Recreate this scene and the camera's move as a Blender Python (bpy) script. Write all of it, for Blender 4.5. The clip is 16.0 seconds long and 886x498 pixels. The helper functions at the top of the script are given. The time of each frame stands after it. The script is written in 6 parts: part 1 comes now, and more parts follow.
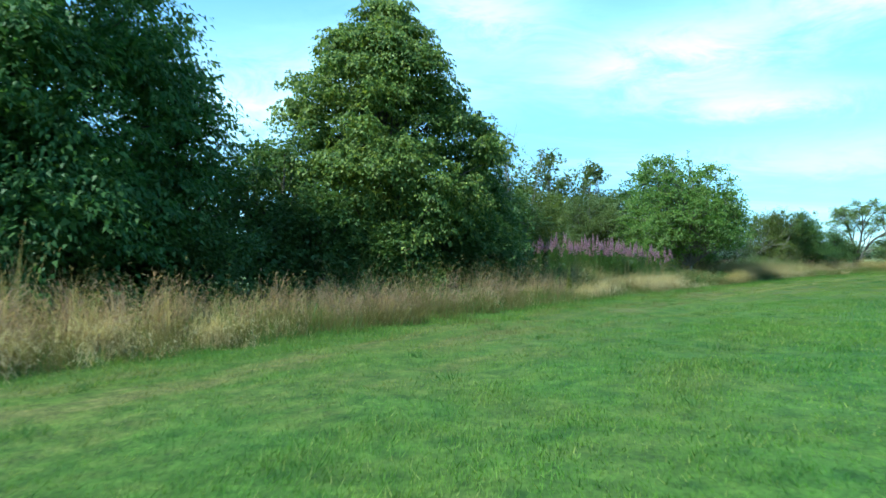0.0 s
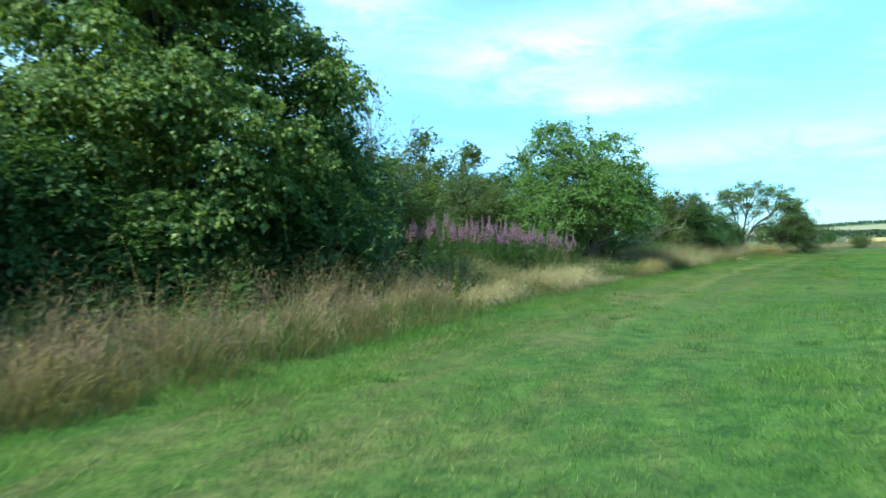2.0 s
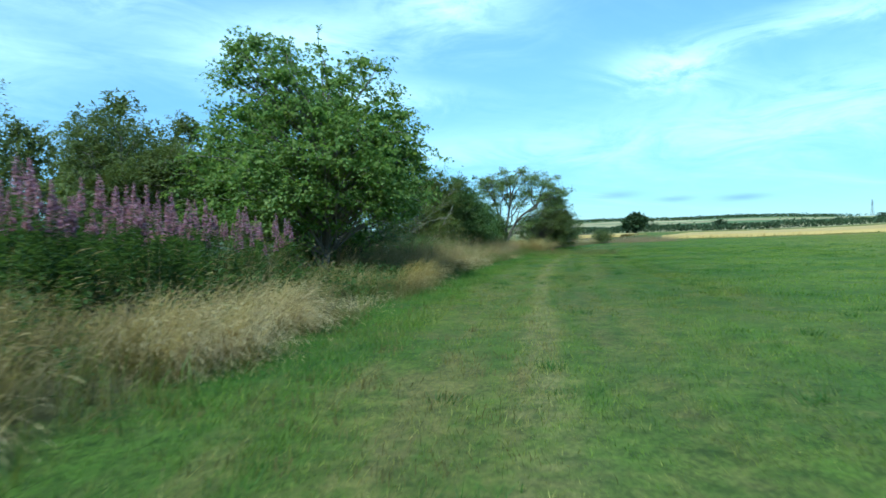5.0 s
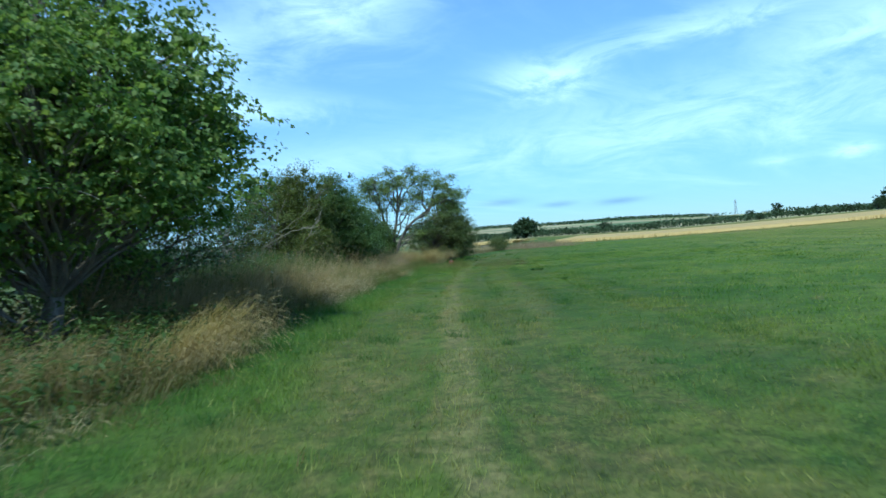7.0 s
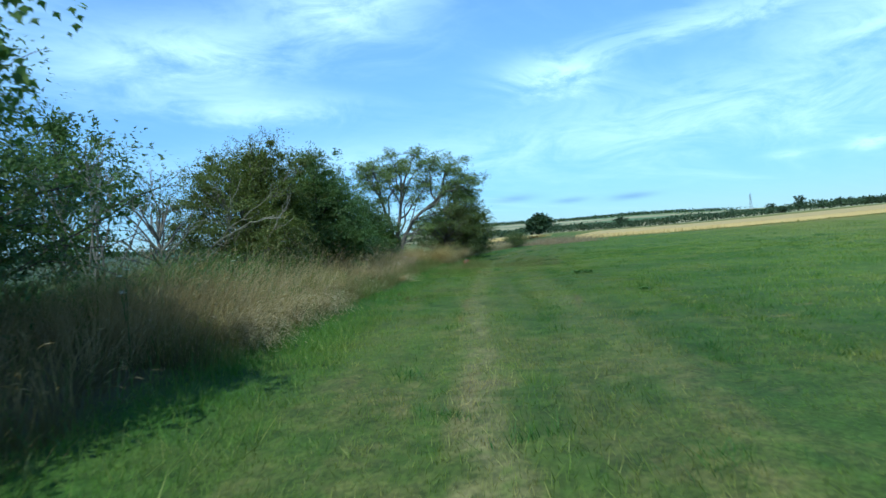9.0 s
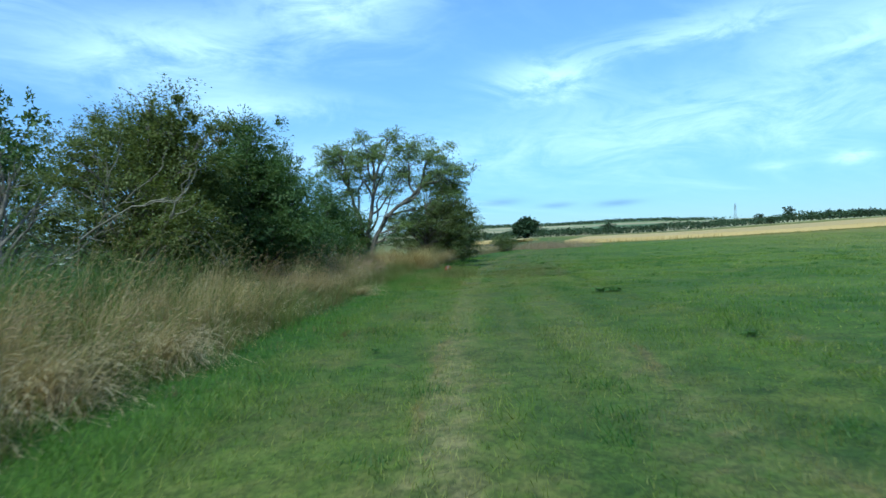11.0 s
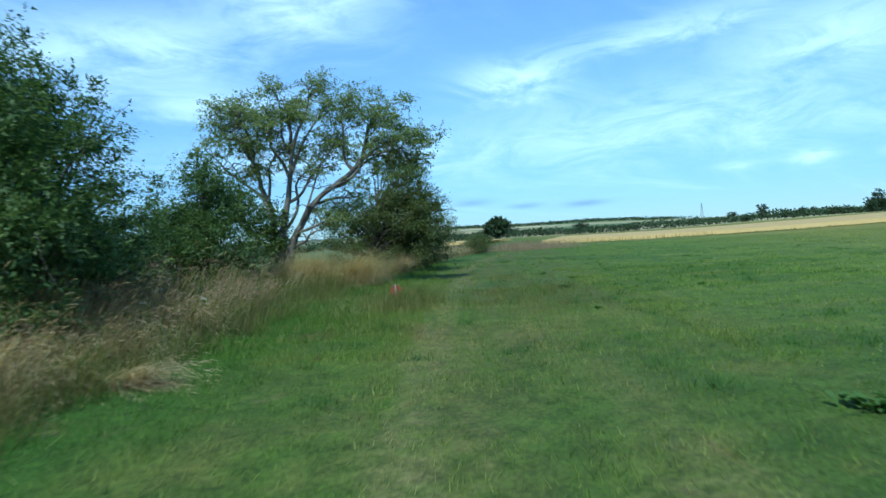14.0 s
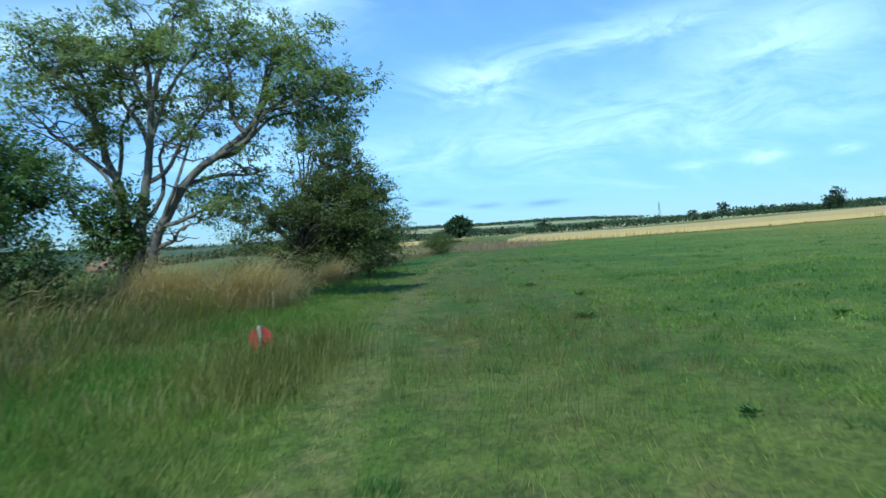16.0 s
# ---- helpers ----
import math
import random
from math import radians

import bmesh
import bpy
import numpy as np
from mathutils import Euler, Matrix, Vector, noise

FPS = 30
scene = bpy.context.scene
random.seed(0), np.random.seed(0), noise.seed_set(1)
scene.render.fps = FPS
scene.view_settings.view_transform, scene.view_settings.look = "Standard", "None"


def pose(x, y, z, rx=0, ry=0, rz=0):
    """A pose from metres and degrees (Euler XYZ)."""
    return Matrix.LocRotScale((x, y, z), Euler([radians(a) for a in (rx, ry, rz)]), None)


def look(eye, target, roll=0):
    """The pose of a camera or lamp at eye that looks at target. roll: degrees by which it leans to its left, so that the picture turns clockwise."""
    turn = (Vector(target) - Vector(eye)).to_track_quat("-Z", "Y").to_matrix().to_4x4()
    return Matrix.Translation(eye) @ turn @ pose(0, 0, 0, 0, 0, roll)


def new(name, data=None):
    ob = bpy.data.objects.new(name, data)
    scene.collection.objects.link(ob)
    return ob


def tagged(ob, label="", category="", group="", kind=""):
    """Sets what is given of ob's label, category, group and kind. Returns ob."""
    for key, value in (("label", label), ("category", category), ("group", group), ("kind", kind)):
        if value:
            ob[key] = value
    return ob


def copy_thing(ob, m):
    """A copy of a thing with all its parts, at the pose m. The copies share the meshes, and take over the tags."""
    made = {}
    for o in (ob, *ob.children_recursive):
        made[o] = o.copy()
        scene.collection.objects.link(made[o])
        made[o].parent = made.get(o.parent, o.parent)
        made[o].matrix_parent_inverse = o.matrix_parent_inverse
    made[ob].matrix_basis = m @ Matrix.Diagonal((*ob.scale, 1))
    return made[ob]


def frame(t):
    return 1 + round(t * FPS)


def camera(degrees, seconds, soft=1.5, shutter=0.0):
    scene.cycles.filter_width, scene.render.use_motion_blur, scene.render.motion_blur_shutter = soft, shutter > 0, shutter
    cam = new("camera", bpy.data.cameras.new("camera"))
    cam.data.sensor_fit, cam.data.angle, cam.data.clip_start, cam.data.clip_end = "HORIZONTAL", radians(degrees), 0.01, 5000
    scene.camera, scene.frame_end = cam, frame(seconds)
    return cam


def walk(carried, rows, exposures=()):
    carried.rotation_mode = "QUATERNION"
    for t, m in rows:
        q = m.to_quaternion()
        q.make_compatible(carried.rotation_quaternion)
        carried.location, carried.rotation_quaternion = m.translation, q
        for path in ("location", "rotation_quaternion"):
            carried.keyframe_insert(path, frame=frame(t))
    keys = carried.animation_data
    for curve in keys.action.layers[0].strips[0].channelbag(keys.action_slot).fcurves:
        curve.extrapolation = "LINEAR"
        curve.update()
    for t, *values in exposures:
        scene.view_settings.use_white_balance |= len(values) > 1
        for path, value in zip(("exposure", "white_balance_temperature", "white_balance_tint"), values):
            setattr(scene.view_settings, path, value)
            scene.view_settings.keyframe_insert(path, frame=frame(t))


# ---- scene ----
# ---------------------------------------------------------------- camera
cam = camera(64.1, 16.0, soft=1.5, shutter=0.35)
PATH = [
    (0, (0.451, -0.297, 1.500), (0.417, 1.703, 1.529), -0.3),
    (0.5, (0.561, 1.794, 1.511), (0.563, 3.794, 1.512), -0.9),
    (1, (0.807, 4.072, 1.508), (0.881, 6.071, 1.499), -1.5),
    (1.5, (1.135, 6.279, 1.552), (1.316, 8.271, 1.541), -1.6),
    (2, (1.661, 8.824, 1.551), (1.973, 10.800, 1.545), -1.2),
    (2.5, (2.358, 11.217, 1.520), (2.787, 13.171, 1.516), -1.5),
    (3, (3.155, 13.671, 1.528), (3.701, 15.595, 1.512), -1.9),
    (3.5, (4.046, 15.975, 1.482), (4.697, 17.866, 1.464), -1.4),
    (4, (5.098, 18.288, 1.469), (5.871, 20.133, 1.456), -0.9),
    (4.5, (6.186, 20.399, 1.477), (7.063, 22.196, 1.457), -1.1),
    (5, (7.425, 22.594, 1.414), (8.394, 24.343, 1.385), -1.5),
    (5.2, (7.973, 23.435, 1.391), (8.965, 25.172, 1.371), -1.8),
    (7.5, (14.422, 32.399, 1.507), (15.668, 33.963, 1.492), -3.8),
    (8, (15.740, 34.200, 1.477), (16.972, 35.775, 1.470), -3.8),
    (8.5, (17.021, 35.825, 1.441), (18.224, 37.423, 1.424), -4.4),
    (10.8, (22.264, 42.127, 1.385), (23.478, 43.716, 1.369), -2.6),
    (11, (22.718, 42.685, 1.393), (23.949, 44.261, 1.376), -2.6),
    (11.5, (23.909, 44.105, 1.383), (25.153, 45.671, 1.367), -3.2),
    (12, (25.263, 45.709, 1.386), (26.516, 47.267, 1.378), -3.4),
    (12.5, (26.553, 47.294, 1.367), (27.810, 48.849, 1.361), -3.3),
    (13, (27.989, 48.961, 1.387), (29.249, 50.513, 1.369), -3.3),
    (13.5, (29.338, 50.465, 1.371), (30.613, 52.006, 1.356), -3.3),
    (14, (30.867, 52.131, 1.384), (32.164, 53.653, 1.366), -3.1),
    (14.5, (32.325, 53.679, 1.359), (33.644, 55.183, 1.351), -3.6),
    (15, (33.818, 55.285, 1.353), (35.155, 56.772, 1.338), -3.8),
    (15.5, (35.193, 56.720, 1.326), (36.544, 58.194, 1.308), -3.7),
    (16, (36.581, 58.023, 1.310), (37.959, 59.472, 1.286), -3.5),
]
EXPOSURES = [(0.0, 1.42, 5430, -24), (3.0, 1.3, 5430, -24), (5.0, 0.85, 5350, -21), (7.5, 0.6, 5150, -12), (16.0, 0.58, 5150, -11)]
walk(cam, [(t, look(eye, target, roll)) for t, eye, target, roll in PATH], EXPOSURES)

# ---------------------------------------------------------------- sky and sun
SUN_AZ, SUN_EL = 238.0, 51.5        # clockwise from +y, above the horizon
sun_way = Vector((math.sin(radians(SUN_AZ)) * math.cos(radians(SUN_EL)),
                  math.cos(radians(SUN_AZ)) * math.cos(radians(SUN_EL)), math.sin(radians(SUN_EL))))
sun = new("sun", bpy.data.lights.new("sun", "SUN"))
sun.data.energy, sun.data.angle, sun.data.color = 3.3, radians(0.55), (1.0, 0.94, 0.84)
sun.matrix_world = look(sun_way * 100, (0, 0, 0))

world = bpy.data.worlds.new("sky")
scene.world = world
world.use_nodes = True


class Nodes:
    """Short hand for node trees."""

    def __init__(self, tree):
        self.tree = tree
        tree.nodes.clear()

    def add(self, kind, ins=None, operation="", data_type="", blend_type="", interpolation_type="", use_clamp=False):
        n = self.tree.nodes.new(kind)
        if operation:
            n.operation = operation
        if data_type:
            n.data_type = data_type
        if blend_type:
            n.blend_type = blend_type
        if interpolation_type:
            n.interpolation_type = interpolation_type
        if use_clamp:
            n.use_clamp = True
        for k, v in (ins or {}).items():
            if isinstance(v, bpy.types.NodeSocket):
                self.tree.links.new(v, n.inputs[k])
            else:
                n.inputs[k].default_value = v
        return n

    def math(self, op, a, b=0.0, c=0.0, clamp=False):
        return self.add("ShaderNodeMath", {0: a, 1: b, 2: c}, operation=op, use_clamp=clamp).outputs[0]

    def mix(self, fac, a, b, blend="MIX"):
        n = self.add("ShaderNodeMix", {0: fac, 6: a, 7: b}, data_type="RGBA", blend_type=blend)
        return n.outputs[2]

    def noise(self, vec, scale, detail=4.0, rough=0.55, dist=0.0):
        return self.add("ShaderNodeTexNoise", {"Vector": vec, "Scale": scale, "Detail": detail, "Roughness": rough, "Distortion": dist}).outputs[0]

    def step(self, x, lo, hi, a=0.0, b=1.0):
        return self.add("ShaderNodeMapRange", {0: x, 1: lo, 2: hi, 3: a, 4: b}, interpolation_type="SMOOTHSTEP").outputs[0]


w = Nodes(world.node_tree)
sky = w.add("ShaderNodeTexSky")
sky.sky_type, sky.sun_disc = "NISHITA", False
sky.sun_elevation, sky.sun_rotation = radians(SUN_EL), radians(SUN_AZ)
sky.air_density, sky.dust_density, sky.ozone_density, sky.altitude = 1.0, 0.1, 3.0, 50
ray = w.add("ShaderNodeTexCoord").outputs["Generated"]
xyz = w.add("ShaderNodeSeparateXYZ", {0: ray})
lift = w.math("ADD", w.math("MAXIMUM", xyz.outputs[2], 0.0), 0.11)
px, py = w.math("DIVIDE", xyz.outputs[0], lift), w.math("DIVIDE", xyz.outputs[1], lift)
flat = w.add("ShaderNodeCombineXYZ", {0: px, 1: py, 2: 0.0}).outputs[0]
drift = w.add("ShaderNodeMapping", {"Vector": flat, "Rotation": (0, 0, radians(28)), "Scale": (0.32, 1.0, 1.0), "Location": (0.7, 0.25, 0.0)}).outputs[0]
veil = w.noise(drift, 0.75, 9.0, 0.6, 0.5)
wisp = w.noise(drift, 2.3, 10.0, 0.66, 1.2)
azim = w.math("MULTIPLY", w.math("ARCTAN2", xyz.outputs[0], xyz.outputs[1]), 57.29578)
elev = w.math("MULTIPLY", w.math("ARCSINE", xyz.outputs[2]), 57.29578)
jag = w.noise(w.add("ShaderNodeMapping", {"Vector": ray, "Scale": (1.0, 1.0, 3.0)}).outputs[0], 7.0, 10.0, 0.64, 0.8)
jag2 = w.noise(w.add("ShaderNodeMapping", {"Vector": ray, "Scale": (1.0, 1.0, 4.0), "Rotation": (0.0, 0.12, 0.0)}).outputs[0], 26.0, 8.0, 0.65, 0.6)
shift = w.math("MULTIPLY", w.math("SUBTRACT", jag, 0.5), 5.0)


def cloud(az, el, wide, tall, tilt, weight, stray=1.0):
    """A wisp of cirrus: a ragged oval at an azimuth and a height, in degrees."""
    c, sn = math.cos(radians(tilt)), math.sin(radians(tilt))
    da, de = w.math("SUBTRACT", azim, az), w.math("ADD", w.math("SUBTRACT", elev, el), w.math("MULTIPLY", shift, stray))
    a = w.math("ADD", w.math("MULTIPLY", da, c / wide), w.math("MULTIPLY", de, sn / wide))
    e = w.math("SUBTRACT", w.math("MULTIPLY", de, c / tall), w.math("MULTIPLY", da, sn / tall))
    r2 = w.math("ADD", w.math("MULTIPLY", a, a), w.math("MULTIPLY", e, e))
    return w.math("MULTIPLY", w.math("EXPONENT", w.math("MULTIPLY", r2, -1.0)), weight)


bank = 0.0
for row in [(17.7, 15.4, 8.0, 2.6, 3, 1.0), (30.0, 19.0, 6.0, 3.0, -12, 0.8), (23.5, 11.6, 7.0, 1.1, -3, 0.75), (60.0, 8.3, 18.0, 3.0, 1, 0.75),
            (46.8, 12.6, 4.5, 1.5, 0, 0.95), (57.5, 15.0, 10.0, 1.1, 9, 0.7), (70.0, 13.5, 7.0, 2.4, 4, 0.85), 
            (2.0, 20.0, 7.0, 2.5, -8, 0.7), (-13.0, 12.5, 12.0, 4.0, 4, 0.9), (30.0, 7.5, 14.0, 1.6, 0, 0.45), (45.0, 23.0, 16.0, 2.5, 10, 0.6)]:
    bank = w.math("ADD", bank, cloud(*row))
ragged = w.math("MULTIPLY", w.step(jag, 0.22, 0.66), w.step(jag2, 0.15, 0.8, 0.78, 1.0))
cover = w.math("MULTIPLY", bank, ragged)
cover = w.math("ADD", cover, w.math("MULTIPLY", w.math("ADD", w.step(veil, 0.5, 0.78), w.math("MULTIPLY", w.step(wisp, 0.45, 0.85), 0.2)), 0.45))
puffs = w.math("ADD", w.math("ADD", cloud(68.3, 4.75, 1.4, 0.45, 2, 0.75, 0.2), cloud(63.4, 4.55, 1.6, 0.3, 2, 0.4, 0.2)), cloud(73.6, 4.7, 1.0, 0.35, 2, 0.5, 0.2))
cover = w.math("ADD", cover, w.math("MULTIPLY", puffs, w.step(jag2, 0.2, 0.6)))
cover = w.math("MULTIPLY", cover, w.step(xyz.outputs[2], 0.0, 0.05), clamp=True)
haze = w.mix(w.step(xyz.outputs[2], -0.02, 0.34), (0.355, 0.445, 0.64, 1), (0.90, 0.89, 0.985, 1))
clear = w.mix(1.0, sky.outputs[0], haze, "MULTIPLY")
grey = w.math("ADD", w.math("ADD", cloud(52.0, 2.5, 1.7, 0.26, 2, 0.9, 0.08), cloud(47.3, 2.6, 1.3, 0.24, 2, 0.8, 0.08)), cloud(42.8, 3.05, 1.6, 0.3, 2, 0.8, 0.08))
clear = w.mix(w.math("MULTIPLY", grey, 1.0, clamp=True), clear, (1.9, 2.75, 4.0, 1))
tone = w.mix(w.math("MULTIPLY", cover, 0.72, clamp=True), clear, (6.3, 7.15, 7.9, 1))
bg = w.add("ShaderNodeBackground", {0: tone, 1: 0.13})
w.tree.links.new(bg.outputs[0], w.add("ShaderNodeOutputWorld").inputs[0])

# ---------------------------------------------------------------- plan
# u runs along the field's edge, v to its right; EDGE gives the v at which the mown grass ends.
HEAD = radians(40.0)
FORE, SIDE, ORIGIN = np.array((math.sin(HEAD), math.cos(HEAD))), np.array((math.cos(HEAD), -math.sin(HEAD))), np.array((22.0, 42.0))
EDGE = (0.00137, -0.02845, -3.2612)


def uv_of(x, y):
    """The plan's u and d: the way along the edge, and how far right of it (left is negative)."""
    x, y = np.asarray(x, float) - ORIGIN[0], np.asarray(y, float) - ORIGIN[1]
    u, v = x * FORE[0] + y * FORE[1], x * SIDE[0] + y * SIDE[1]
    k = np.clip(u, -60, 100)
    return u, v - (EDGE[0] * k * k + EDGE[1] * k + EDGE[2])


def xy_of(u, d):
    """The place of plan coordinates."""
    u, d = np.asarray(u, float), np.asarray(d, float)
    k = np.clip(u, -60, 100)
    v = d + EDGE[0] * k * k + EDGE[1] * k + EDGE[2]
    return ORIGIN[0] + u * FORE[0] + v * SIDE[0], ORIGIN[1] + u * FORE[1] + v * SIDE[1]


def ease(x, lo, hi):
    t = np.clip((np.asarray(x, float) - lo) / (hi - lo), 0, 1)
    return t * t * (3 - 2 * t)


CORNER, ALONG, BEYOND = np.array((127.0, 136.0)), np.array((0.6, -0.8)), np.array((0.8, 0.6))   # the corn field's near edge


def ground_z(x, y):
    """Height of the ground."""
    x, y = np.asarray(x, float), np.asarray(y, float)
    u, d = uv_of(x, y)
    q = (x - CORNER[0]) * ALONG[0] + (y - CORNER[1]) * ALONG[1]
    b = (x - CORNER[0]) * BEYOND[0] + (y - CORNER[1]) * BEYOND[1]
    far = np.hypot(x - 30, y - 50)
    z = 0.28 * ease(-d, 0.2, 3.5) * ease(-u, -140, -60)
    z = z + 0.40 * np.exp(-((u + 15) / 7.5) ** 2 - ((d + 5.5) / 3.0) ** 2)
    z = z + (2.9 * ease(q, 10, 140)) * ease(b, -115, 5)
    z = z + 0.0085 * np.clip(b, 0, 700)
    z = z - 5.5 * ease(-d, 30, 150) * (1 - ease(far, 600, 1500))
    z = z + 40.0 * ease(far, 700, 2700) * (0.85 + 0.22 * np.sin(np.arctan2(y, x) * 9 + 1.0) + 0.08 * np.sin(np.arctan2(y, x) * 31))
    near = np.exp(-(np.clip(np.abs(d - 3), 0, 40) / 25.0) ** 2)
    z = z + near * 0.018 * (np.sin(x * 1.3 + 0.4 * y) + np.sin(y * 1.7 - 0.6 * x + 1.0) + 0.8 * np.sin(x * 3.1 + y * 2.3))
    rut = np.exp(-((d - 2.75) / 0.22) ** 2) + np.exp(-((d - 4.25) / 0.22) ** 2)
    return z - 0.03 * rut * ease(u, -60, -25)


# ---------------------------------------------------------------- mesh helpers
def mesh_of(name, verts, faces, mat=None, smooth=False):
    """A mesh from an array of vertices and one or more arrays of faces (each with its own count of corners)."""
    me = bpy.data.meshes.new(name)
    verts = np.asarray(verts, np.float32)
    groups = faces if isinstance(faces, list) else [faces]
    groups = [np.asarray(g, np.int32) for g in groups if len(g)]
    loops = np.concatenate([g.ravel() for g in groups])
    totals = np.concatenate([np.full(len(g), g.shape[1], np.int32) for g in groups])
    starts = np.concatenate(([0], np.cumsum(totals)[:-1])).astype(np.int32)
    me.vertices.add(len(verts))
    me.vertices.foreach_set("co", verts.ravel())
    me.loops.add(len(loops))
    me.loops.foreach_set("vertex_index", loops)
    me.polygons.add(len(totals))
    me.polygons.foreach_set("loop_start", starts)
    me.polygons.foreach_set("loop_total", totals)
    if smooth:
        me.polygons.foreach_set("use_smooth", np.ones(len(totals), bool))
    me.update(calc_edges=True)
    me.validate()
    if mat:
        me.materials.append(mat)
    return me


def part(name, me, parent=None, label="", mat=None):
    """Links a mesh as one object under a thing or a part."""
    if isinstance(me, bmesh.types.BMesh):
        bm, me = me, bpy.data.meshes.new(name)
        bm.to_mesh(me)
        bm.free()
    if mat and not me.materials:
        me.materials.append(mat)
    ob = new(name, me)
    if parent:
        ob.parent = parent
    if label:
        tagged(ob, label)
    return ob


class Soup:
    """Gathers vertices and faces."""

    def __init__(self):
        self.v, self.f, self.n = [], {}, 0

    def put(self, verts, faces):
        verts, faces = np.asarray(verts, float).reshape(-1, 3), np.asarray(faces, int)
        self.v.append(verts)
        self.f.setdefault(faces.shape[1], []).append(faces + self.n)
        self.n += len(verts)

    def mesh(self, name, mat, smooth=False):
        return mesh_of(name, np.concatenate(self.v), [np.concatenate(g) for g in self.f.values()], mat, smooth)


def unit(a):
    return a / np.maximum(np.linalg.norm(a, axis=-1, keepdims=True), 1e-9)


def tube(soup, pts, radii, sides=7, rng=None):
    """A tapered tube along points, with slightly uneven girth."""
    pts, radii = np.asarray(pts, float), np.asarray(radii, float)
    tan = unit(np.gradient(pts, axis=0))
    ref = np.array((0.31, 0.95, 0.05))
    a = unit(np.cross(tan, ref))
    b = np.cross(tan, a)
    ang = np.linspace(0, 2 * np.pi, sides, endpoint=False)
    rr = radii[:, None] * (1 + (rng.normal(0, 0.07, (len(pts), sides)) if rng is not None else 0))
    ring = pts[:, None] + rr[..., None] * (np.cos(ang)[None, :, None] * a[:, None] + np.sin(ang)[None, :, None] * b[:, None])
    i, j = np.meshgrid(np.arange(len(pts) - 1), np.arange(sides), indexing="ij")
    k = (j + 1) % sides
    quads = np.stack([i * sides + j, i * sides + k, (i + 1) * sides + k, (i + 1) * sides + j], -1).reshape(-1, 4)
    soup.put(ring.reshape(-1, 3), quads)
    soup.put([pts[-1] + tan[-1] * radii[-1], *ring[-1]], [[0, 1 + s, 1 + (s + 1) % sides] for s in range(sides)])


def curve_pts(p0, p1, n, bend, rng, sag=0.0):
    """A wavy way from p0 to p1."""
    t = np.linspace(0, 1, n)[:, None]
    p0, p1 = np.asarray(p0, float), np.asarray(p1, float)
    pts = p0 + (p1 - p0) * t
    size = np.linalg.norm(p1 - p0)
    for k in (1, 2, 3):
        pts = pts + np.sin(np.pi * t * k) * rng.normal(0, bend * size / k, 3)
    pts[:, 2] += (np.sin(np.pi * t[:, 0]) * sag * size)
    return pts


def leaf_mesh(name, p, axis, nrm, size, wide, mat, lobed=False):
    """Many leaves: p base, axis the way it points, nrm its face, sizes in metres."""
    axis = unit(axis)
    side = unit(np.cross(nrm, axis))
    nrm = np.cross(axis, side)
    s, h = size[:, None], (size * wide)[:, None] * 0.5
    n = len(p)
    if lobed is None:
        v = np.stack([p + side * h * 0.75 + axis * s * 0.15, p - side * h * 0.75 + axis * s * 0.25, p + axis * s - nrm * s * 0.1], 1)
        f = np.array([[0, 1, 2]])
    elif not lobed:
        v = np.stack([p, p + axis * s * 0.45 + side * h + nrm * h * 0.35, p + axis * s - nrm * s * 0.12, p + axis * s * 0.45 - side * h + nrm * h * 0.35], 1)
        f = np.array([[0, 1, 2], [0, 2, 3]])
    else:
        v = np.stack([p, p + axis * s * 0.35 + side * h * 1.1 - nrm * s * 0.05, p + axis * s * 0.55 + side * h * 0.45 + nrm * s * 0.06,
                      p + axis * s - nrm * s * 0.15, p + axis * s * 0.55 - side * h * 0.45 + nrm * s * 0.06, p + axis * s * 0.35 - side * h * 1.1 - nrm * s * 0.05], 1)
        f = np.array([[0, 1, 2], [0, 2, 3], [0, 3, 4], [0, 4, 5]])
    faces = (np.arange(n)[:, None, None] * v.shape[1] + f[None]).reshape(-1, 3)
    return mesh_of(name, v.reshape(-1, 3), faces, mat)


def ball(rng, n):
    return unit(rng.normal(size=(n, 3)))


def crown_lobes(rng, centre, profile, radius, height, count, lobe, squash=0.8, uneven=0.12, inner=0.35, stretch=(1.0, 1.0)):
    """Boughs of a crown, as rows of centre and radii. profile: (height share, radius share) pairs."""
    hs, rs = np.array([a for a, _ in profile]), np.array([b for _, b in profile])
    wgt = np.interp(np.linspace(0, 1, 60), hs, rs) + 0.12
    h = np.interp(rng.random(count), np.cumsum(wgt) / wgt.sum(), np.linspace(0, 1, 60))
    ang = rng.random(count) * 2 * np.pi
    wob = 1 + uneven * (np.sin(ang * 3 + h * 5 + rng.random() * 6) + np.sin(ang * 2 - h * 9 + rng.random() * 6)) + rng.normal(0, uneven * 0.5, count)
    r = np.interp(h, hs, rs) * radius * wob
    depth = np.where(rng.random(count) < inner, rng.random(count) ** 0.5 * 0.75, 1.0)
    size = lobe * (0.7 + 0.6 * rng.random(count)) * (0.75 + 0.35 * np.interp(h, hs, rs))
    r = np.maximum(r - size * 1.05, 0) * depth
    x, y = centre[0] + r * np.cos(ang) * stretch[0], centre[1] + r * np.sin(ang) * stretch[1]
    z = centre[2] + h * (height - size * (squash + 0.75)) + size * 0.45
    return np.stack([x, y, z, size, size, size * squash], 1)


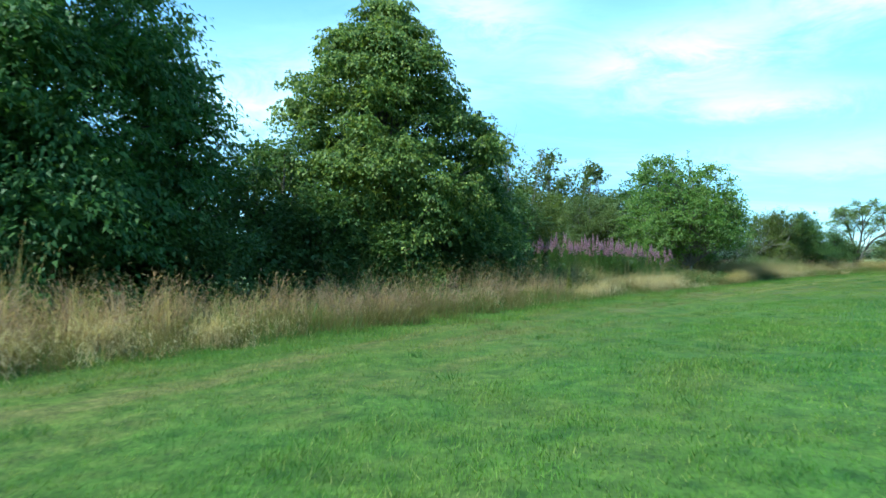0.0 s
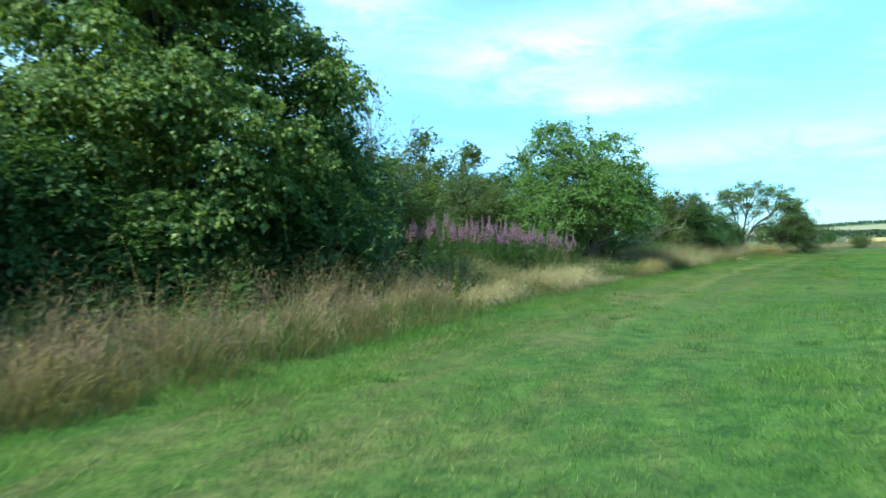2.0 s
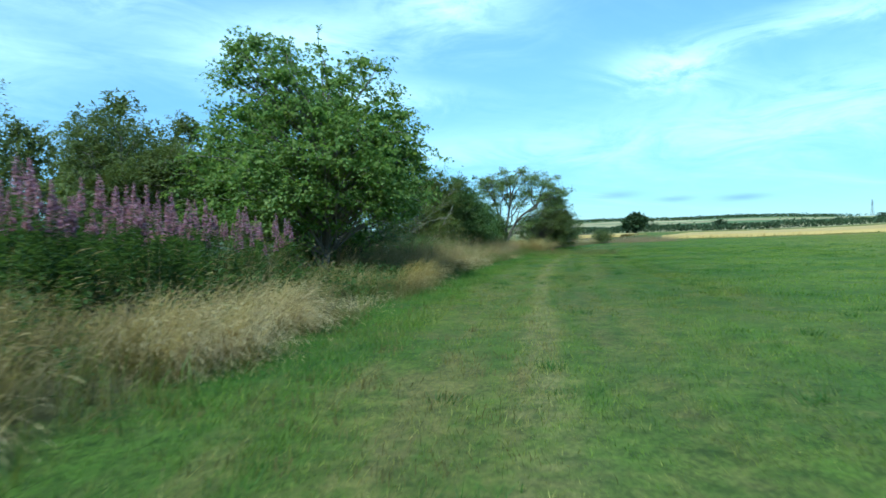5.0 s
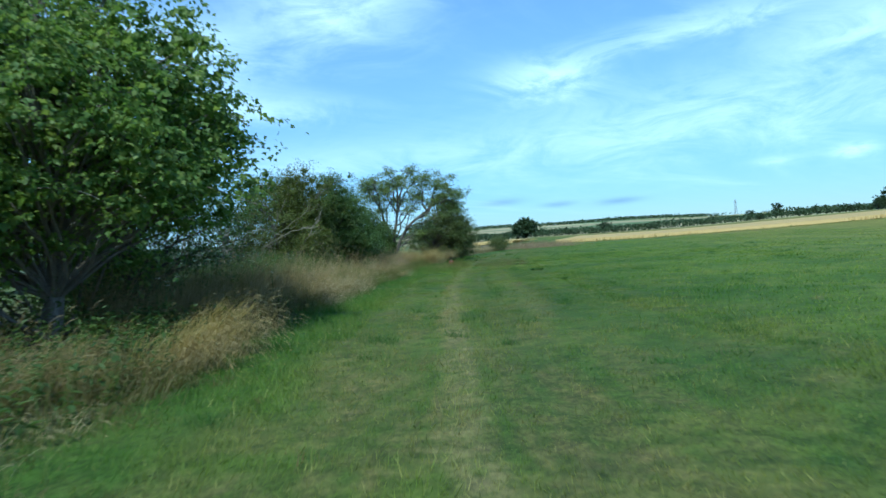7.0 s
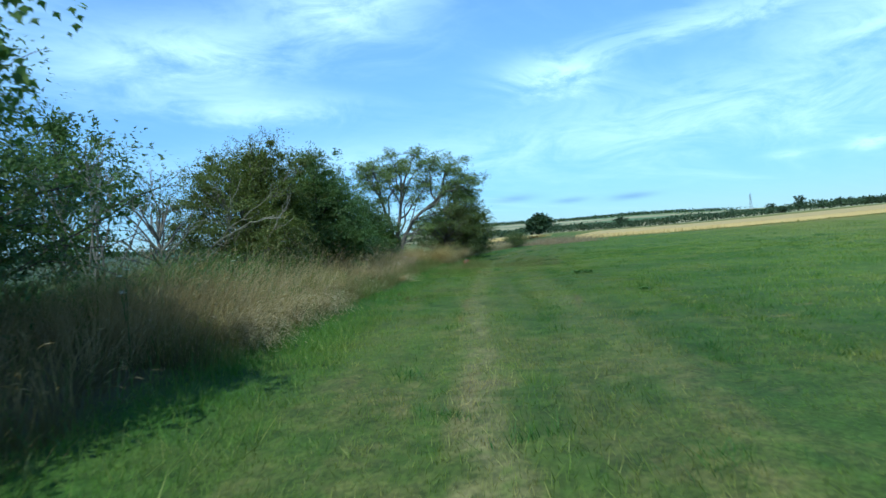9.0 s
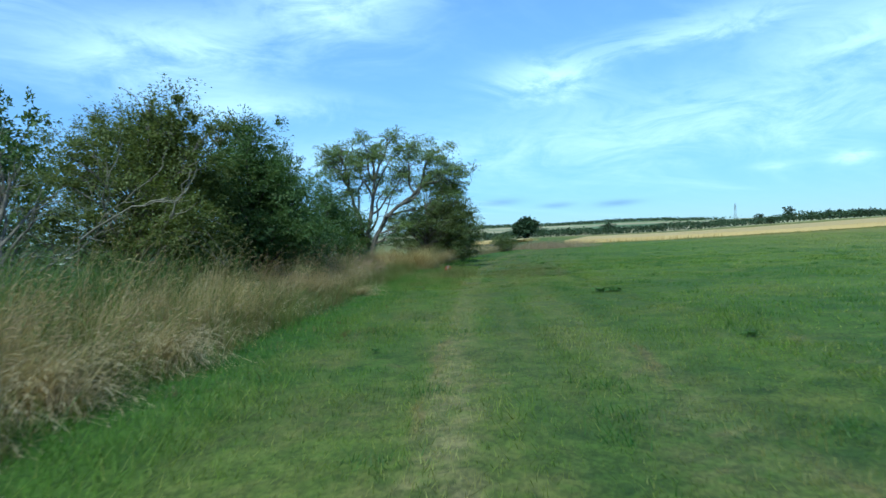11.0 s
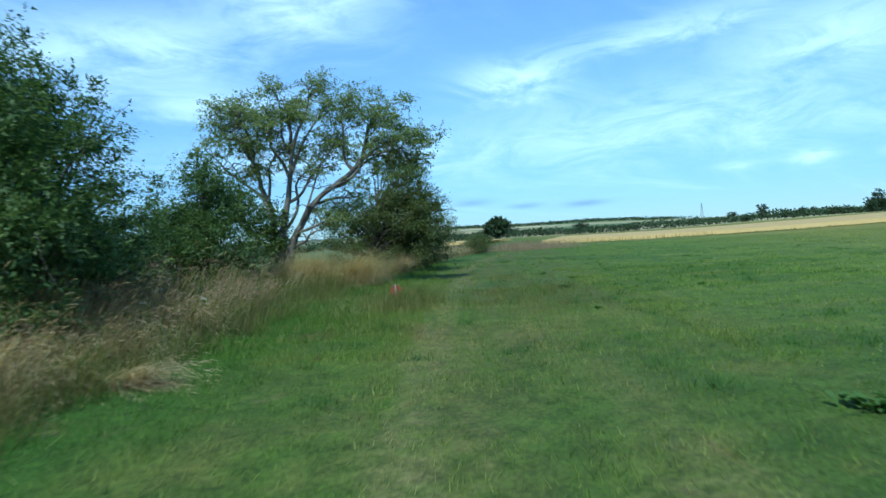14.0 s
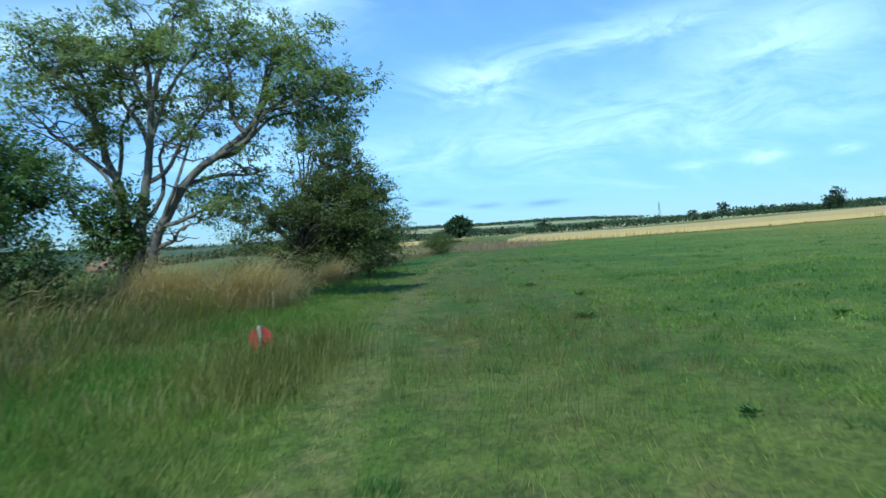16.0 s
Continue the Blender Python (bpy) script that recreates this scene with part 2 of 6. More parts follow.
def foliage(rng, lobes, shoots, per, size, shoot=0.5, droop=0.15, up=0.35, spread=0.5, low=-0.35, stray=0.3):
    """Leaf bases, ways and faces, gathered in flat sprays over the boughs' outer sides; the leaves of a spray face much the same way."""
    wgt = lobes[:, 3] ** 2
    pick = rng.choice(len(lobes), shoots, p=wgt / wgt.sum())
    out = ball(rng, shoots)
    flip = (out[:, 2] < low) & (rng.random(shoots) < 0.8)
    out[flip, 2] *= -1
    base = lobes[pick, :3] + out * lobes[pick, 3:6] * (0.4 + 0.6 * rng.random((shoots, 1)) ** 0.6)
    way = unit(out * np.array((1.0, 1.0, 0.7)) + np.array((0, 0, up)) + rng.normal(0, 0.35, (shoots, 3)))
    side = unit(np.cross(way, np.array((0.0, 0.0, 1.0))) + rng.normal(0, 0.25, (shoots, 3)))
    top = np.cross(side, way)
    top = top * np.where(top[:, 2:] < 0, -1.0, 1.0)
    length = (shoot * (0.5 + rng.random(shoots)))[:, None]
    t = rng.random((shoots, per))
    across = rng.normal(0, 0.42 * spread / 0.5, (shoots, per)) * (0.35 + 0.65 * np.sin(np.pi * np.clip(t, 0.05, 0.95)))
    p = base[:, None] + way[:, None] * (length * t)[..., None] + side[:, None] * (length * across)[..., None]
    p = p + top[:, None] * (length * rng.normal(0, 0.08, t.shape))[..., None]
    p[..., 2] -= droop * length * (t * t + 0.8 * across * across) * 1.5
    axis = way[:, None] * 0.55 + side[:, None] * (np.sign(across) * 0.5)[..., None] + rng.normal(0, 0.3, p.shape) + np.array((0, 0, -droop * 2))
    face = top[:, None] + out[:, None] * 0.35 + rng.normal(0, stray, p.shape) + np.array((0, 0, 0.25))
    n = shoots * per
    return p.reshape(n, 3), axis.reshape(n, 3), unit(face.reshape(n, 3)), size * (0.65 + 0.7 * rng.random(n))


def sprigs(rng, soup, lobes, count, length, leaf, per=16, rise=0.5, sag=0.5, thick=0.012, top_only=False):
    """Long loose shoots that arch out of the crown: bare wood into soup, and the leaves along it."""
    mid = lobes[:, :3].mean(0)
    far = np.linalg.norm((lobes[:, :3] - mid) * (1, 1, 0.8), axis=1) + (1.2 * (lobes[:, 2] - mid[2]) if top_only else 0)
    order = np.argsort(-far)[:max(count, len(lobes) // 2)]
    ps, ax, fc = [], [], []
    for row in lobes[rng.choice(order, count)]:
        out = unit(row[:3] - mid + rng.normal(0, 0.3, 3))
        way = unit(out * (1, 1, 0.6) + (0, 0, rise) + rng.normal(0, 0.25, 3))
        ln = row[3] + length * rng.uniform(0.5, 1.2)
        t = np.linspace(0, 1, 7)[:, None]
        line = row[:3] + way * ln * t + np.array((0, 0, -sag)) * ln * t * t * rng.uniform(0.2, 1.0) + np.sin(t * 5 + rng.random() * 6) * rng.normal(0, 0.05, 3)
        tube(soup, line, np.linspace(1, 0.3, 7) * thick, 4)
        k = rng.uniform(0.3, 1.0, per)
        at = np.stack([np.interp(k, t[:, 0], line[:, c]) for c in range(3)], 1) + rng.normal(0, 0.035, (per, 3))
        ps.append(at), ax.append(way * 0.5 + rng.normal(0, 0.7, (per, 3))), fc.append(unit(rng.normal(0, 0.5, (per, 3)) + (0, 0, 0.9)))
    n = count * per
    return np.concatenate(ps), np.concatenate(ax), np.concatenate(fc), leaf * (0.65 + 0.7 * rng.random(n))


# ---------------------------------------------------------------- materials
def new_mat(name):
    m = bpy.data.materials.new(name)
    m.use_nodes = True
    return m, Nodes(m.node_tree)


def finish(k, shader):
    k.tree.links.new(shader, k.add("ShaderNodeOutputMaterial").inputs[0])


def leaf_mat(name, dark, mid, light, through_light=0.35, rough=0.5, patch=0.5, glow_gain=1.8, drift=0.55, root=None):
    """Living leaves: each its own tone, drifting over the plant, and letting some light through; root is a darker
    colour blended in towards the foot.
    """
    m, k = new_mat(name)
    geo = k.add("ShaderNodeNewGeometry")
    big = k.noise(geo.outputs["Position"], drift, 3.0)
    mixer = k.math("ADD", k.math("MULTIPLY", geo.outputs["Random Per Island"], 1.0 - patch * 0.5), k.math("MULTIPLY", k.math("SUBTRACT", big, 0.3), patch), clamp=True)
    ramp = k.add("ShaderNodeValToRGB", {0: mixer})
    ramp.color_ramp.elements[0].color, ramp.color_ramp.elements[1].color = (*dark, 1), (*light, 1)
    ramp.color_ramp.elements.new(0.5).color = (*mid, 1)
    col = ramp.outputs[0]
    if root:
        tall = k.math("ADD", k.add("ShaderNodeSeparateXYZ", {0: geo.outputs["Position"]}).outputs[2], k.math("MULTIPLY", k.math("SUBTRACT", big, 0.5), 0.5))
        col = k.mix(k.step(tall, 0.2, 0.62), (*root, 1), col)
    bsdf = k.add("ShaderNodeBsdfPrincipled", {"Base Color": col, "Roughness": rough, "Specular IOR Level": 0.22})
    glow = k.mix(0.5, col, (1.0, 1.0, 0.25, 1), "MULTIPLY")
    trans = k.add("ShaderNodeBsdfTranslucent", {0: k.mix(1.0, glow, (glow_gain, glow_gain, glow_gain, 1), "MULTIPLY")})
    finish(k, k.add("ShaderNodeMixShader", {0: through_light, 1: bsdf.outputs[0], 2: trans.outputs[0]}).outputs[0])
    return m


def rough_mat(name, a, b, scale, rough=0.85, bump=0.4, fine=18.0):
    """A plain rough stuff with two scales of tone and relief."""
    m, k = new_mat(name)
    pos = k.add("ShaderNodeNewGeometry").outputs["Position"]
    n1, n2 = k.noise(pos, scale, 5.0, 0.6), k.noise(pos, scale * fine, 4.0, 0.6)
    f = k.math("ADD", k.math("MULTIPLY", k.step(n1, 0.3, 0.7), 0.6), k.math("MULTIPLY", k.step(n2, 0.3, 0.7), 0.4))
    bmp = k.add("ShaderNodeBump", {"Strength": bump, "Distance": 0.02, "Height": n2})
    finish(k, k.add("ShaderNodeBsdfPrincipled", {"Base Color": k.mix(f, (*a, 1), (*b, 1)), "Roughness": rough, "Normal": bmp.outputs[0]}).outputs[0])
    return m


def sward(k, pos):
    """Colour of the mown grass by place: worn strips along the track, dry patches, lush patches."""
    rel = k.add("ShaderNodeVectorMath", {0: pos, 1: (ORIGIN[0], ORIGIN[1], 0.0)}, operation="SUBTRACT").outputs[0]
    u = k.add("ShaderNodeVectorMath", {0: rel, 1: (FORE[0], FORE[1], 0.0)}, operation="DOT_PRODUCT").outputs["Value"]
    v = k.add("ShaderNodeVectorMath", {0: rel, 1: (SIDE[0], SIDE[1], 0.0)}, operation="DOT_PRODUCT").outputs["Value"]
    uc = k.math("MINIMUM", k.math("MAXIMUM", u, -60.0), 100.0)
    bow = k.math("ADD", k.math("MULTIPLY", k.math("ADD", k.math("MULTIPLY", uc, EDGE[0]), EDGE[1]), uc), EDGE[2])
    d = k.math("SUBTRACT", v, bow)
    n_big, n_mid, n_fine = k.noise(pos, 0.16, 3.0), k.noise(pos, 0.8, 4.0), k.noise(pos, 5.0, 3.0)
    lines = k.add("ShaderNodeCombineXYZ", {0: k.math("MULTIPLY", u, 0.16), 1: d, 2: 0.0}).outputs[0]
    n_swath, n_tuft = k.noise(lines, 1.5, 5.0, 0.62), k.noise(pos, 2.1, 6.0, 0.66, 0.4)
    d = k.math("ADD", d, k.math("MULTIPLY", k.math("SUBTRACT", n_mid, 0.5), 0.8))

    def strip(at, half):
        off = k.math("ABSOLUTE", k.math("SUBTRACT", d, at))
        return k.step(off, half * 0.25, half, 1.0, 0.0)

    lane = k.math("MULTIPLY", k.step(u, -30.0, -12.0, 0.12, 1.0), k.step(u, 24.0, 6.0, 0.5, 1.0))
    patchy = k.step(n_tuft, 0.36, 0.6, 0.3, 1.0)
    green = k.mix(k.step(n_big, 0.35, 0.65), (0.054, 0.104, 0.015, 1), (0.098, 0.148, 0.023, 1))
    green = k.mix(k.math("MULTIPLY", k.step(n_mid, 0.46, 0.7), 0.6), green, (0.038, 0.082, 0.014, 1))
    green = k.mix(k.math("MULTIPLY", k.step(k.noise(pos, 0.38, 5.0, 0.62), 0.52, 0.66), 0.55), green, (0.130, 0.150, 0.034, 1))
    green = k.mix(k.math("MULTIPLY", k.step(n_tuft, 0.55, 0.68), 0.7), green, (0.030, 0.070, 0.012, 1))
    green = k.mix(k.math("MULTIPLY", k.step(n_tuft, 0.46, 0.34), 0.4), green, (0.150, 0.165, 0.042, 1))
    olive = k.mix(k.step(n_fine, 0.35, 0.65), (0.112, 0.118, 0.033, 1), (0.195, 0.158, 0.065, 1))
    wear = k.math("MAXIMUM", k.math("MULTIPLY", strip(3.4, 3.4), 0.75), k.math("MULTIPLY", strip(7.2, 1.6), 0.35))
    wear = k.math("MULTIPLY", wear, k.math("MULTIPLY", k.step(n_swath, 0.34, 0.62, 0.15, 1.0), k.step(n_mid, 0.28, 0.6, 0.35, 1.0)))
    wear = k.math("MULTIPLY", wear, k.math("SUBTRACT", 1.0, k.math("MULTIPLY", k.math("MULTIPLY", k.step(u, 14.0, 24.0), k.step(d, 3.2, 2.2)), 0.75)))
    wear = k.math("MULTIPLY", wear, k.math("MAXIMUM", k.step(u, -2.0, 7.0, 1.0, 0.55), k.step(u, 16.0, 24.0, 0.0, 0.9)))
    col = k.mix(wear, green, olive)
    band = k.math("MULTIPLY", k.math("MULTIPLY", k.step(u, -6.0, -20.0), strip(1.7, 2.0)), k.step(n_swath, 0.5, 0.62))
    col = k.mix(k.math("MULTIPLY", band, 0.5), col, (0.165, 0.135, 0.060, 1))
    second = k.math("MULTIPLY", k.step(u, -4.0, 6.0), k.step(u, 30.0, 16.0))
    rut = k.math("MAXIMUM", k.math("MULTIPLY", strip(4.25, 0.7), 0.28), k.math("MULTIPLY", k.math("MULTIPLY", strip(5.85, 0.5), 0.45), second))
    col = k.mix(k.math("MULTIPLY", k.math("MULTIPLY", rut, lane), k.step(n_tuft, 0.32, 0.62, 0.25, 1.0)), col, (0.042, 0.072, 0.018, 1))
    straw = k.math("MAXIMUM", strip(3.3, 0.36), k.math("MULTIPLY", k.math("MULTIPLY", strip(5.2, 0.6), 0.4), second))
    straw = k.math("MULTIPLY", straw, k.math("MULTIPLY", k.step(n_fine, 0.36, 0.6, 0.35, 0.85), patchy))
    col = k.mix(k.math("MULTIPLY", straw, lane), col, (0.225, 0.198, 0.088, 1))
    bare = k.math("MULTIPLY", k.math("MAXIMUM", strip(3.12, 0.2), k.math("MULTIPLY", strip(5.5, 0.3), second)), k.step(k.noise(lines, 2.4, 5.0), 0.54, 0.68))
    col = k.mix(k.math("MULTIPLY", k.math("MULTIPLY", bare, lane), 0.55), col, (0.185, 0.122, 0.062, 1))
    col = k.mix(k.math("MULTIPLY", k.math("MULTIPLY", k.step(d, 0.4, 1.9, 1.0, 0.0), k.step(u, -30.0, 5.0, 0.25, 1.0)), 0.65), col, (0.046, 0.104, 0.015, 1))
    mown = k.noise(k.add("ShaderNodeCombineXYZ", {0: k.math("MULTIPLY", u, 0.02), 1: k.math("MULTIPLY", d, 0.35), 2: 0.0}).outputs[0], 1.0, 4.0, 0.6)
    col = k.mix(k.math("MULTIPLY", k.step(d, 10.0, 40.0), k.step(mown, 0.38, 0.62, 0.1, 0.6)), col, (0.158, 0.170, 0.046, 1))
    lush = k.math("MULTIPLY", k.math("MULTIPLY", k.step(u, -10.0, -27.0), k.step(d, 1.5, 4.5, 0.25, 1.0)), k.step(d, 18.0, 30.0, 1.0, 0.0))
    col = k.mix(k.math("MULTIPLY", lush, k.step(n_mid, 0.3, 0.62, 0.72, 0.35)), col, k.mix(k.step(n_tuft, 0.4, 0.62), (0.090, 0.164, 0.032, 1), (0.044, 0.102, 0.020, 1)))
    dry = k.math("MULTIPLY", k.step(k.noise(pos, 0.9, 5.0, 0.66), 0.6, 0.72), k.math("MULTIPLY_ADD", lush, -0.35, 0.5))
    col = k.mix(dry, col, (0.200, 0.165, 0.075, 1))
    return col, d, n_fine, n_big


def sward_mat(name, blade=False):
    m, k = new_mat(name)
    geo = k.add("ShaderNodeNewGeometry")
    pos = geo.outputs["Position"]
    col, d, n_fine, n_big = sward(k, pos)
    if blade:
        rnd = geo.outputs["Random Per Island"]
        col = k.mix(k.math("MULTIPLY", k.step(rnd, 0.88, 0.93), 0.35), col, (0.24, 0.22, 0.10, 1))
        col = k.mix(0.75, col, k.add("ShaderNodeCombineColor", {0: k.math("MULTIPLY_ADD", rnd, 0.66, 0.72), 1: k.math("MULTIPLY_ADD", rnd, 0.58, 0.76), 2: k.math("MULTIPLY_ADD", rnd, 0.4, 0.75)}).outputs[0], "MULTIPLY")
        col = k.mix(1.0, col, (1.44, 1.40, 1.42, 1), "MULTIPLY")
        # brightness lift put into the colour of blades farther out in the field
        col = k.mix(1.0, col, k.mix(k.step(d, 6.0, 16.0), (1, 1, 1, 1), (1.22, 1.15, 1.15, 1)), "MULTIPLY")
        bsdf = k.add("ShaderNodeBsdfPrincipled", {"Base Color": col, "Roughness": 0.6, "Specular IOR Level": 0.15})
        trans = k.add("ShaderNodeBsdfTranslucent", {0: k.mix(1.0, col, (1.5, 1.5, 0.9, 1), "MULTIPLY")})
        finish(k, k.add("ShaderNodeMixShader", {0: 0.35, 1: bsdf.outputs[0], 2: trans.outputs[0]}).outputs[0])
        return m
    # soil shows under the blades; under the hedge the ground is brown litter; far off lie other fields
    # lit blades and dark gaps imitated in the ground colour, brighter farther out
    gaps = k.math("ADD", k.math("MULTIPLY", k.step(k.noise(pos, 22.0, 5.0, 0.7), 0.4, 0.62), 0.6), k.math("MULTIPLY", k.step(k.noise(pos, 3.2, 5.0, 0.65), 0.38, 0.64), 0.4))
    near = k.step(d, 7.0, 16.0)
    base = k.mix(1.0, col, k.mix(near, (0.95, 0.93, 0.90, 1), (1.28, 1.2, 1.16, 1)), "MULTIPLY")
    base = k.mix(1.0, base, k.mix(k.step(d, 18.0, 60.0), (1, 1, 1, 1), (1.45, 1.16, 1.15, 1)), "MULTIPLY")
    under = k.mix(gaps, k.mix(1.0, base, (0.42, 0.44, 0.46, 1), "MULTIPLY"), k.mix(1.0, base, (1.2, 1.17, 1.1, 1), "MULTIPLY"))
    under = k.mix(k.step(d, -1.2, 0.1, 1.0, 0.0), under, (0.085, 0.075, 0.038, 1))
    under = k.mix(k.step(d, -14.0, -7.0, 1.0, 0.0), under, k.mix(k.step(n_big, 0.35, 0.65), (0.070, 0.105, 0.030, 1), (0.125, 0.130, 0.052, 1)))
    far = k.add("ShaderNodeVectorMath", {0: pos, 1: (30, 50, 0)}, operation="DISTANCE").outputs["Value"]
    quilt = k.add("ShaderNodeTexVoronoi", {"Vector": k.add("ShaderNodeMapping", {"Vector": pos, "Scale": (0.0036, 0.0058, 0.0)}).outputs[0], "Scale": 1.0}).outputs["Color"]
    pick = k.add("ShaderNodeSeparateColor", {0: quilt}).outputs[0]
    ramp = k.add("ShaderNodeValToRGB", {0: pick})
    ramp.color_ramp.interpolation = "CONSTANT"
    tones = [(0.0, (0.29, 0.25, 0.14)), (0.30, (0.10, 0.15, 0.06)), (0.56, (0.33, 0.29, 0.17)), (0.78, (0.16, 0.20, 0.08)), (0.88, (0.38, 0.35, 0.2))]
    ramp.color_ramp.elements[0].color, ramp.color_ramp.elements[1].position = (*tones[0][1], 1), tones[-1][0]
    ramp.color_ramp.elements[1].color = (*tones[-1][1], 1)
    for at, tint in tones[1:-1]:
        ramp.color_ramp.elements.new(at).color = (*tint, 1)
    pale_side = k.add("ShaderNodeVectorMath", {0: pos, 1: (0.83, -0.55, 0.0)}, operation="DOT_PRODUCT").outputs["Value"]
    country = k.mix(k.step(pale_side, -150.0, 60.0), k.mix(pick, (0.045, 0.068, 0.036, 1), (0.085, 0.100, 0.052, 1)), ramp.outputs[0])
    under = k.mix(k.step(far, 320.0, 420.0), under, country)
    bmp = k.add("ShaderNodeBump", {"Strength": 0.35, "Distance": 0.03, "Height": k.noise(pos, 14.0, 5.0, 0.7)})
    finish(k, k.add("ShaderNodeBsdfPrincipled", {"Base Color": under, "Roughness": 0.9, "Specular IOR Level": 0.15, "Normal": bmp.outputs[0]}).outputs[0])
    return m


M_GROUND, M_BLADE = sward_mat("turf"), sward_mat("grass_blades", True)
M_BARK = rough_mat("grey_bark", (0.10, 0.085, 0.065), (0.24, 0.21, 0.17), 3.0, 0.9, 0.9, 9.0)
M_BARK_DARK = rough_mat("dark_bark", (0.045, 0.036, 0.028), (0.12, 0.10, 0.08), 3.0, 0.9, 0.9, 9.0)
M_PALEBARK = rough_mat("pale_bark", (0.13, 0.115, 0.078), (0.26, 0.23, 0.165), 4.0, 0.9, 0.7, 8.0)
M_LIMB = rough_mat("brown_grey_bark", (0.066, 0.057, 0.045), (0.200, 0.176, 0.140), 4.0, 0.9, 0.9, 7.0)
M_LIME = leaf_mat("lime_leaf", (0.036, 0.066, 0.016), (0.104, 0.148, 0.030), (0.345, 0.355, 0.080), 0.28, glow_gain=2.0, patch=0.7, drift=1.6)
M_ASH = leaf_mat("ash_leaf", (0.036, 0.076, 0.021), (0.068, 0.126, 0.032), (0.135, 0.195, 0.056), 0.38)
M_HEDGE = leaf_mat("hedge_leaf", (0.040, 0.073, 0.022), (0.074, 0.117, 0.032), (0.135, 0.172, 0.052), 0.31)
M_SYC = leaf_mat("sycamore_leaf", (0.056, 0.100, 0.025), (0.118, 0.176, 0.043), (0.250, 0.282, 0.098), 0.40, glow_gain=2.4, patch=0.7, drift=0.9)
M_HAW = leaf_mat("hawthorn_leaf", (0.052, 0.072, 0.020), (0.106, 0.127, 0.034), (0.212, 0.216, 0.070), 0.36, patch=0.7, drift=0.9)
M_HAW_DARK = leaf_mat("blackthorn_leaf", (0.044, 0.078, 0.024), (0.080, 0.126, 0.038), (0.142, 0.182, 0.060), 0.34)
M_OLIVE = leaf_mat("olive_leaf", (0.057, 0.081, 0.025), (0.098, 0.121, 0.039), (0.149, 0.161, 0.057), 0.31)
M_GREY = leaf_mat("willow_leaf", (0.060, 0.078, 0.045), (0.105, 0.125, 0.075), (0.160, 0.175, 0.115), 0.25)
M_WEED = leaf_mat("weed_leaf", (0.036, 0.070, 0.020), (0.066, 0.108, 0.031), (0.118, 0.155, 0.048), 0.36)
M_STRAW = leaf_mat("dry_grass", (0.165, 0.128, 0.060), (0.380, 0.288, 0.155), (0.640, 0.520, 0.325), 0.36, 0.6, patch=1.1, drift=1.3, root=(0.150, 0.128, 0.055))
M_STRAW_PALE = leaf_mat("bleached_grass", (0.220, 0.165, 0.090), (0.440, 0.350, 0.210), (0.650, 0.550, 0.370), 0.30, 0.6, patch=0.7, drift=1.5)
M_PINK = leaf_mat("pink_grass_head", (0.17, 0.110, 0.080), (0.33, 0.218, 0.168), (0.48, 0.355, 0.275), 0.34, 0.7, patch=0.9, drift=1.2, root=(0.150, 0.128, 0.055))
# brown dry grass, its colour partly darkened for the shade it stands in
M_DUSK = leaf_mat("shade_brown_grass", (0.130, 0.115, 0.058), (0.270, 0.205, 0.115), (0.44, 0.345, 0.205), 0.36, 0.7, patch=1.0, drift=1.2, root=(0.095, 0.088, 0.040))
M_GREENGRASS = leaf_mat("tall_green_grass", (0.045, 0.088, 0.02), (0.092, 0.135, 0.032), (0.205, 0.205, 0.070), 0.36, patch=1.0, drift=1.1)
M_FLOWER = leaf_mat("fireweed_flower", (0.235, 0.105, 0.175), (0.340, 0.180, 0.265), (0.440, 0.285, 0.355), 0.3, 0.6)
M_DOCK = leaf_mat("dock_leaf", (0.045, 0.095, 0.024), (0.075, 0.135, 0.034), (0.120, 0.190, 0.052), 0.3)
M_TUFT = leaf_mat("tuft_grass", (0.030, 0.078, 0.014), (0.052, 0.115, 0.020), (0.095, 0.155, 0.032), 0.3)
M_OLIVEGRASS = leaf_mat("olive_grass", (0.075, 0.105, 0.026), (0.165, 0.170, 0.050), (0.320, 0.280, 0.115), 0.42, patch=1.0, drift=1.0)
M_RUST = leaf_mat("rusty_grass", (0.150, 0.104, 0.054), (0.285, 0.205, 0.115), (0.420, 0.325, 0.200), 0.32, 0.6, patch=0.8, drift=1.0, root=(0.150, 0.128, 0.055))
M_OLDHAW = leaf_mat("old_hawthorn_leaf", (0.076, 0.108, 0.042), (0.145, 0.182, 0.070), (0.250, 0.278, 0.125), 0.44, glow_gain=2.2)
M_GOLD = leaf_mat("golden_grass", (0.200, 0.155, 0.068), (0.380, 0.295, 0.145), (0.580, 0.475, 0.270), 0.36, 0.6, patch=0.9, drift=1.2)
# far foliage: darker leaf tone, with the blue of distance haze mixed in
M_FAR = leaf_mat("far_hazy_leaf", (0.030, 0.050, 0.024), (0.048, 0.075, 0.034), (0.080, 0.105, 0.048), 0.2)
M_CORN = leaf_mat("ripe_corn", (0.34, 0.235, 0.085), (0.45, 0.320, 0.125), (0.55, 0.41, 0.18), 0.12, 0.7)

# ---------------------------------------------------------------- ground
def axis_lines(lo, hi, gap, reach, grow):
    mid = list(np.arange(lo, hi + gap * 0.5, gap))
    out, stepp = [], gap
    at = mid[-1]
    while at < reach:
        stepp *= grow
        at += stepp
        out.append(at)
    back, stepp, at = [], gap, mid[0]
    while at > -reach:
        stepp *= grow
        at -= stepp
        back.append(at)
    return np.array(back[::-1] + mid + out)


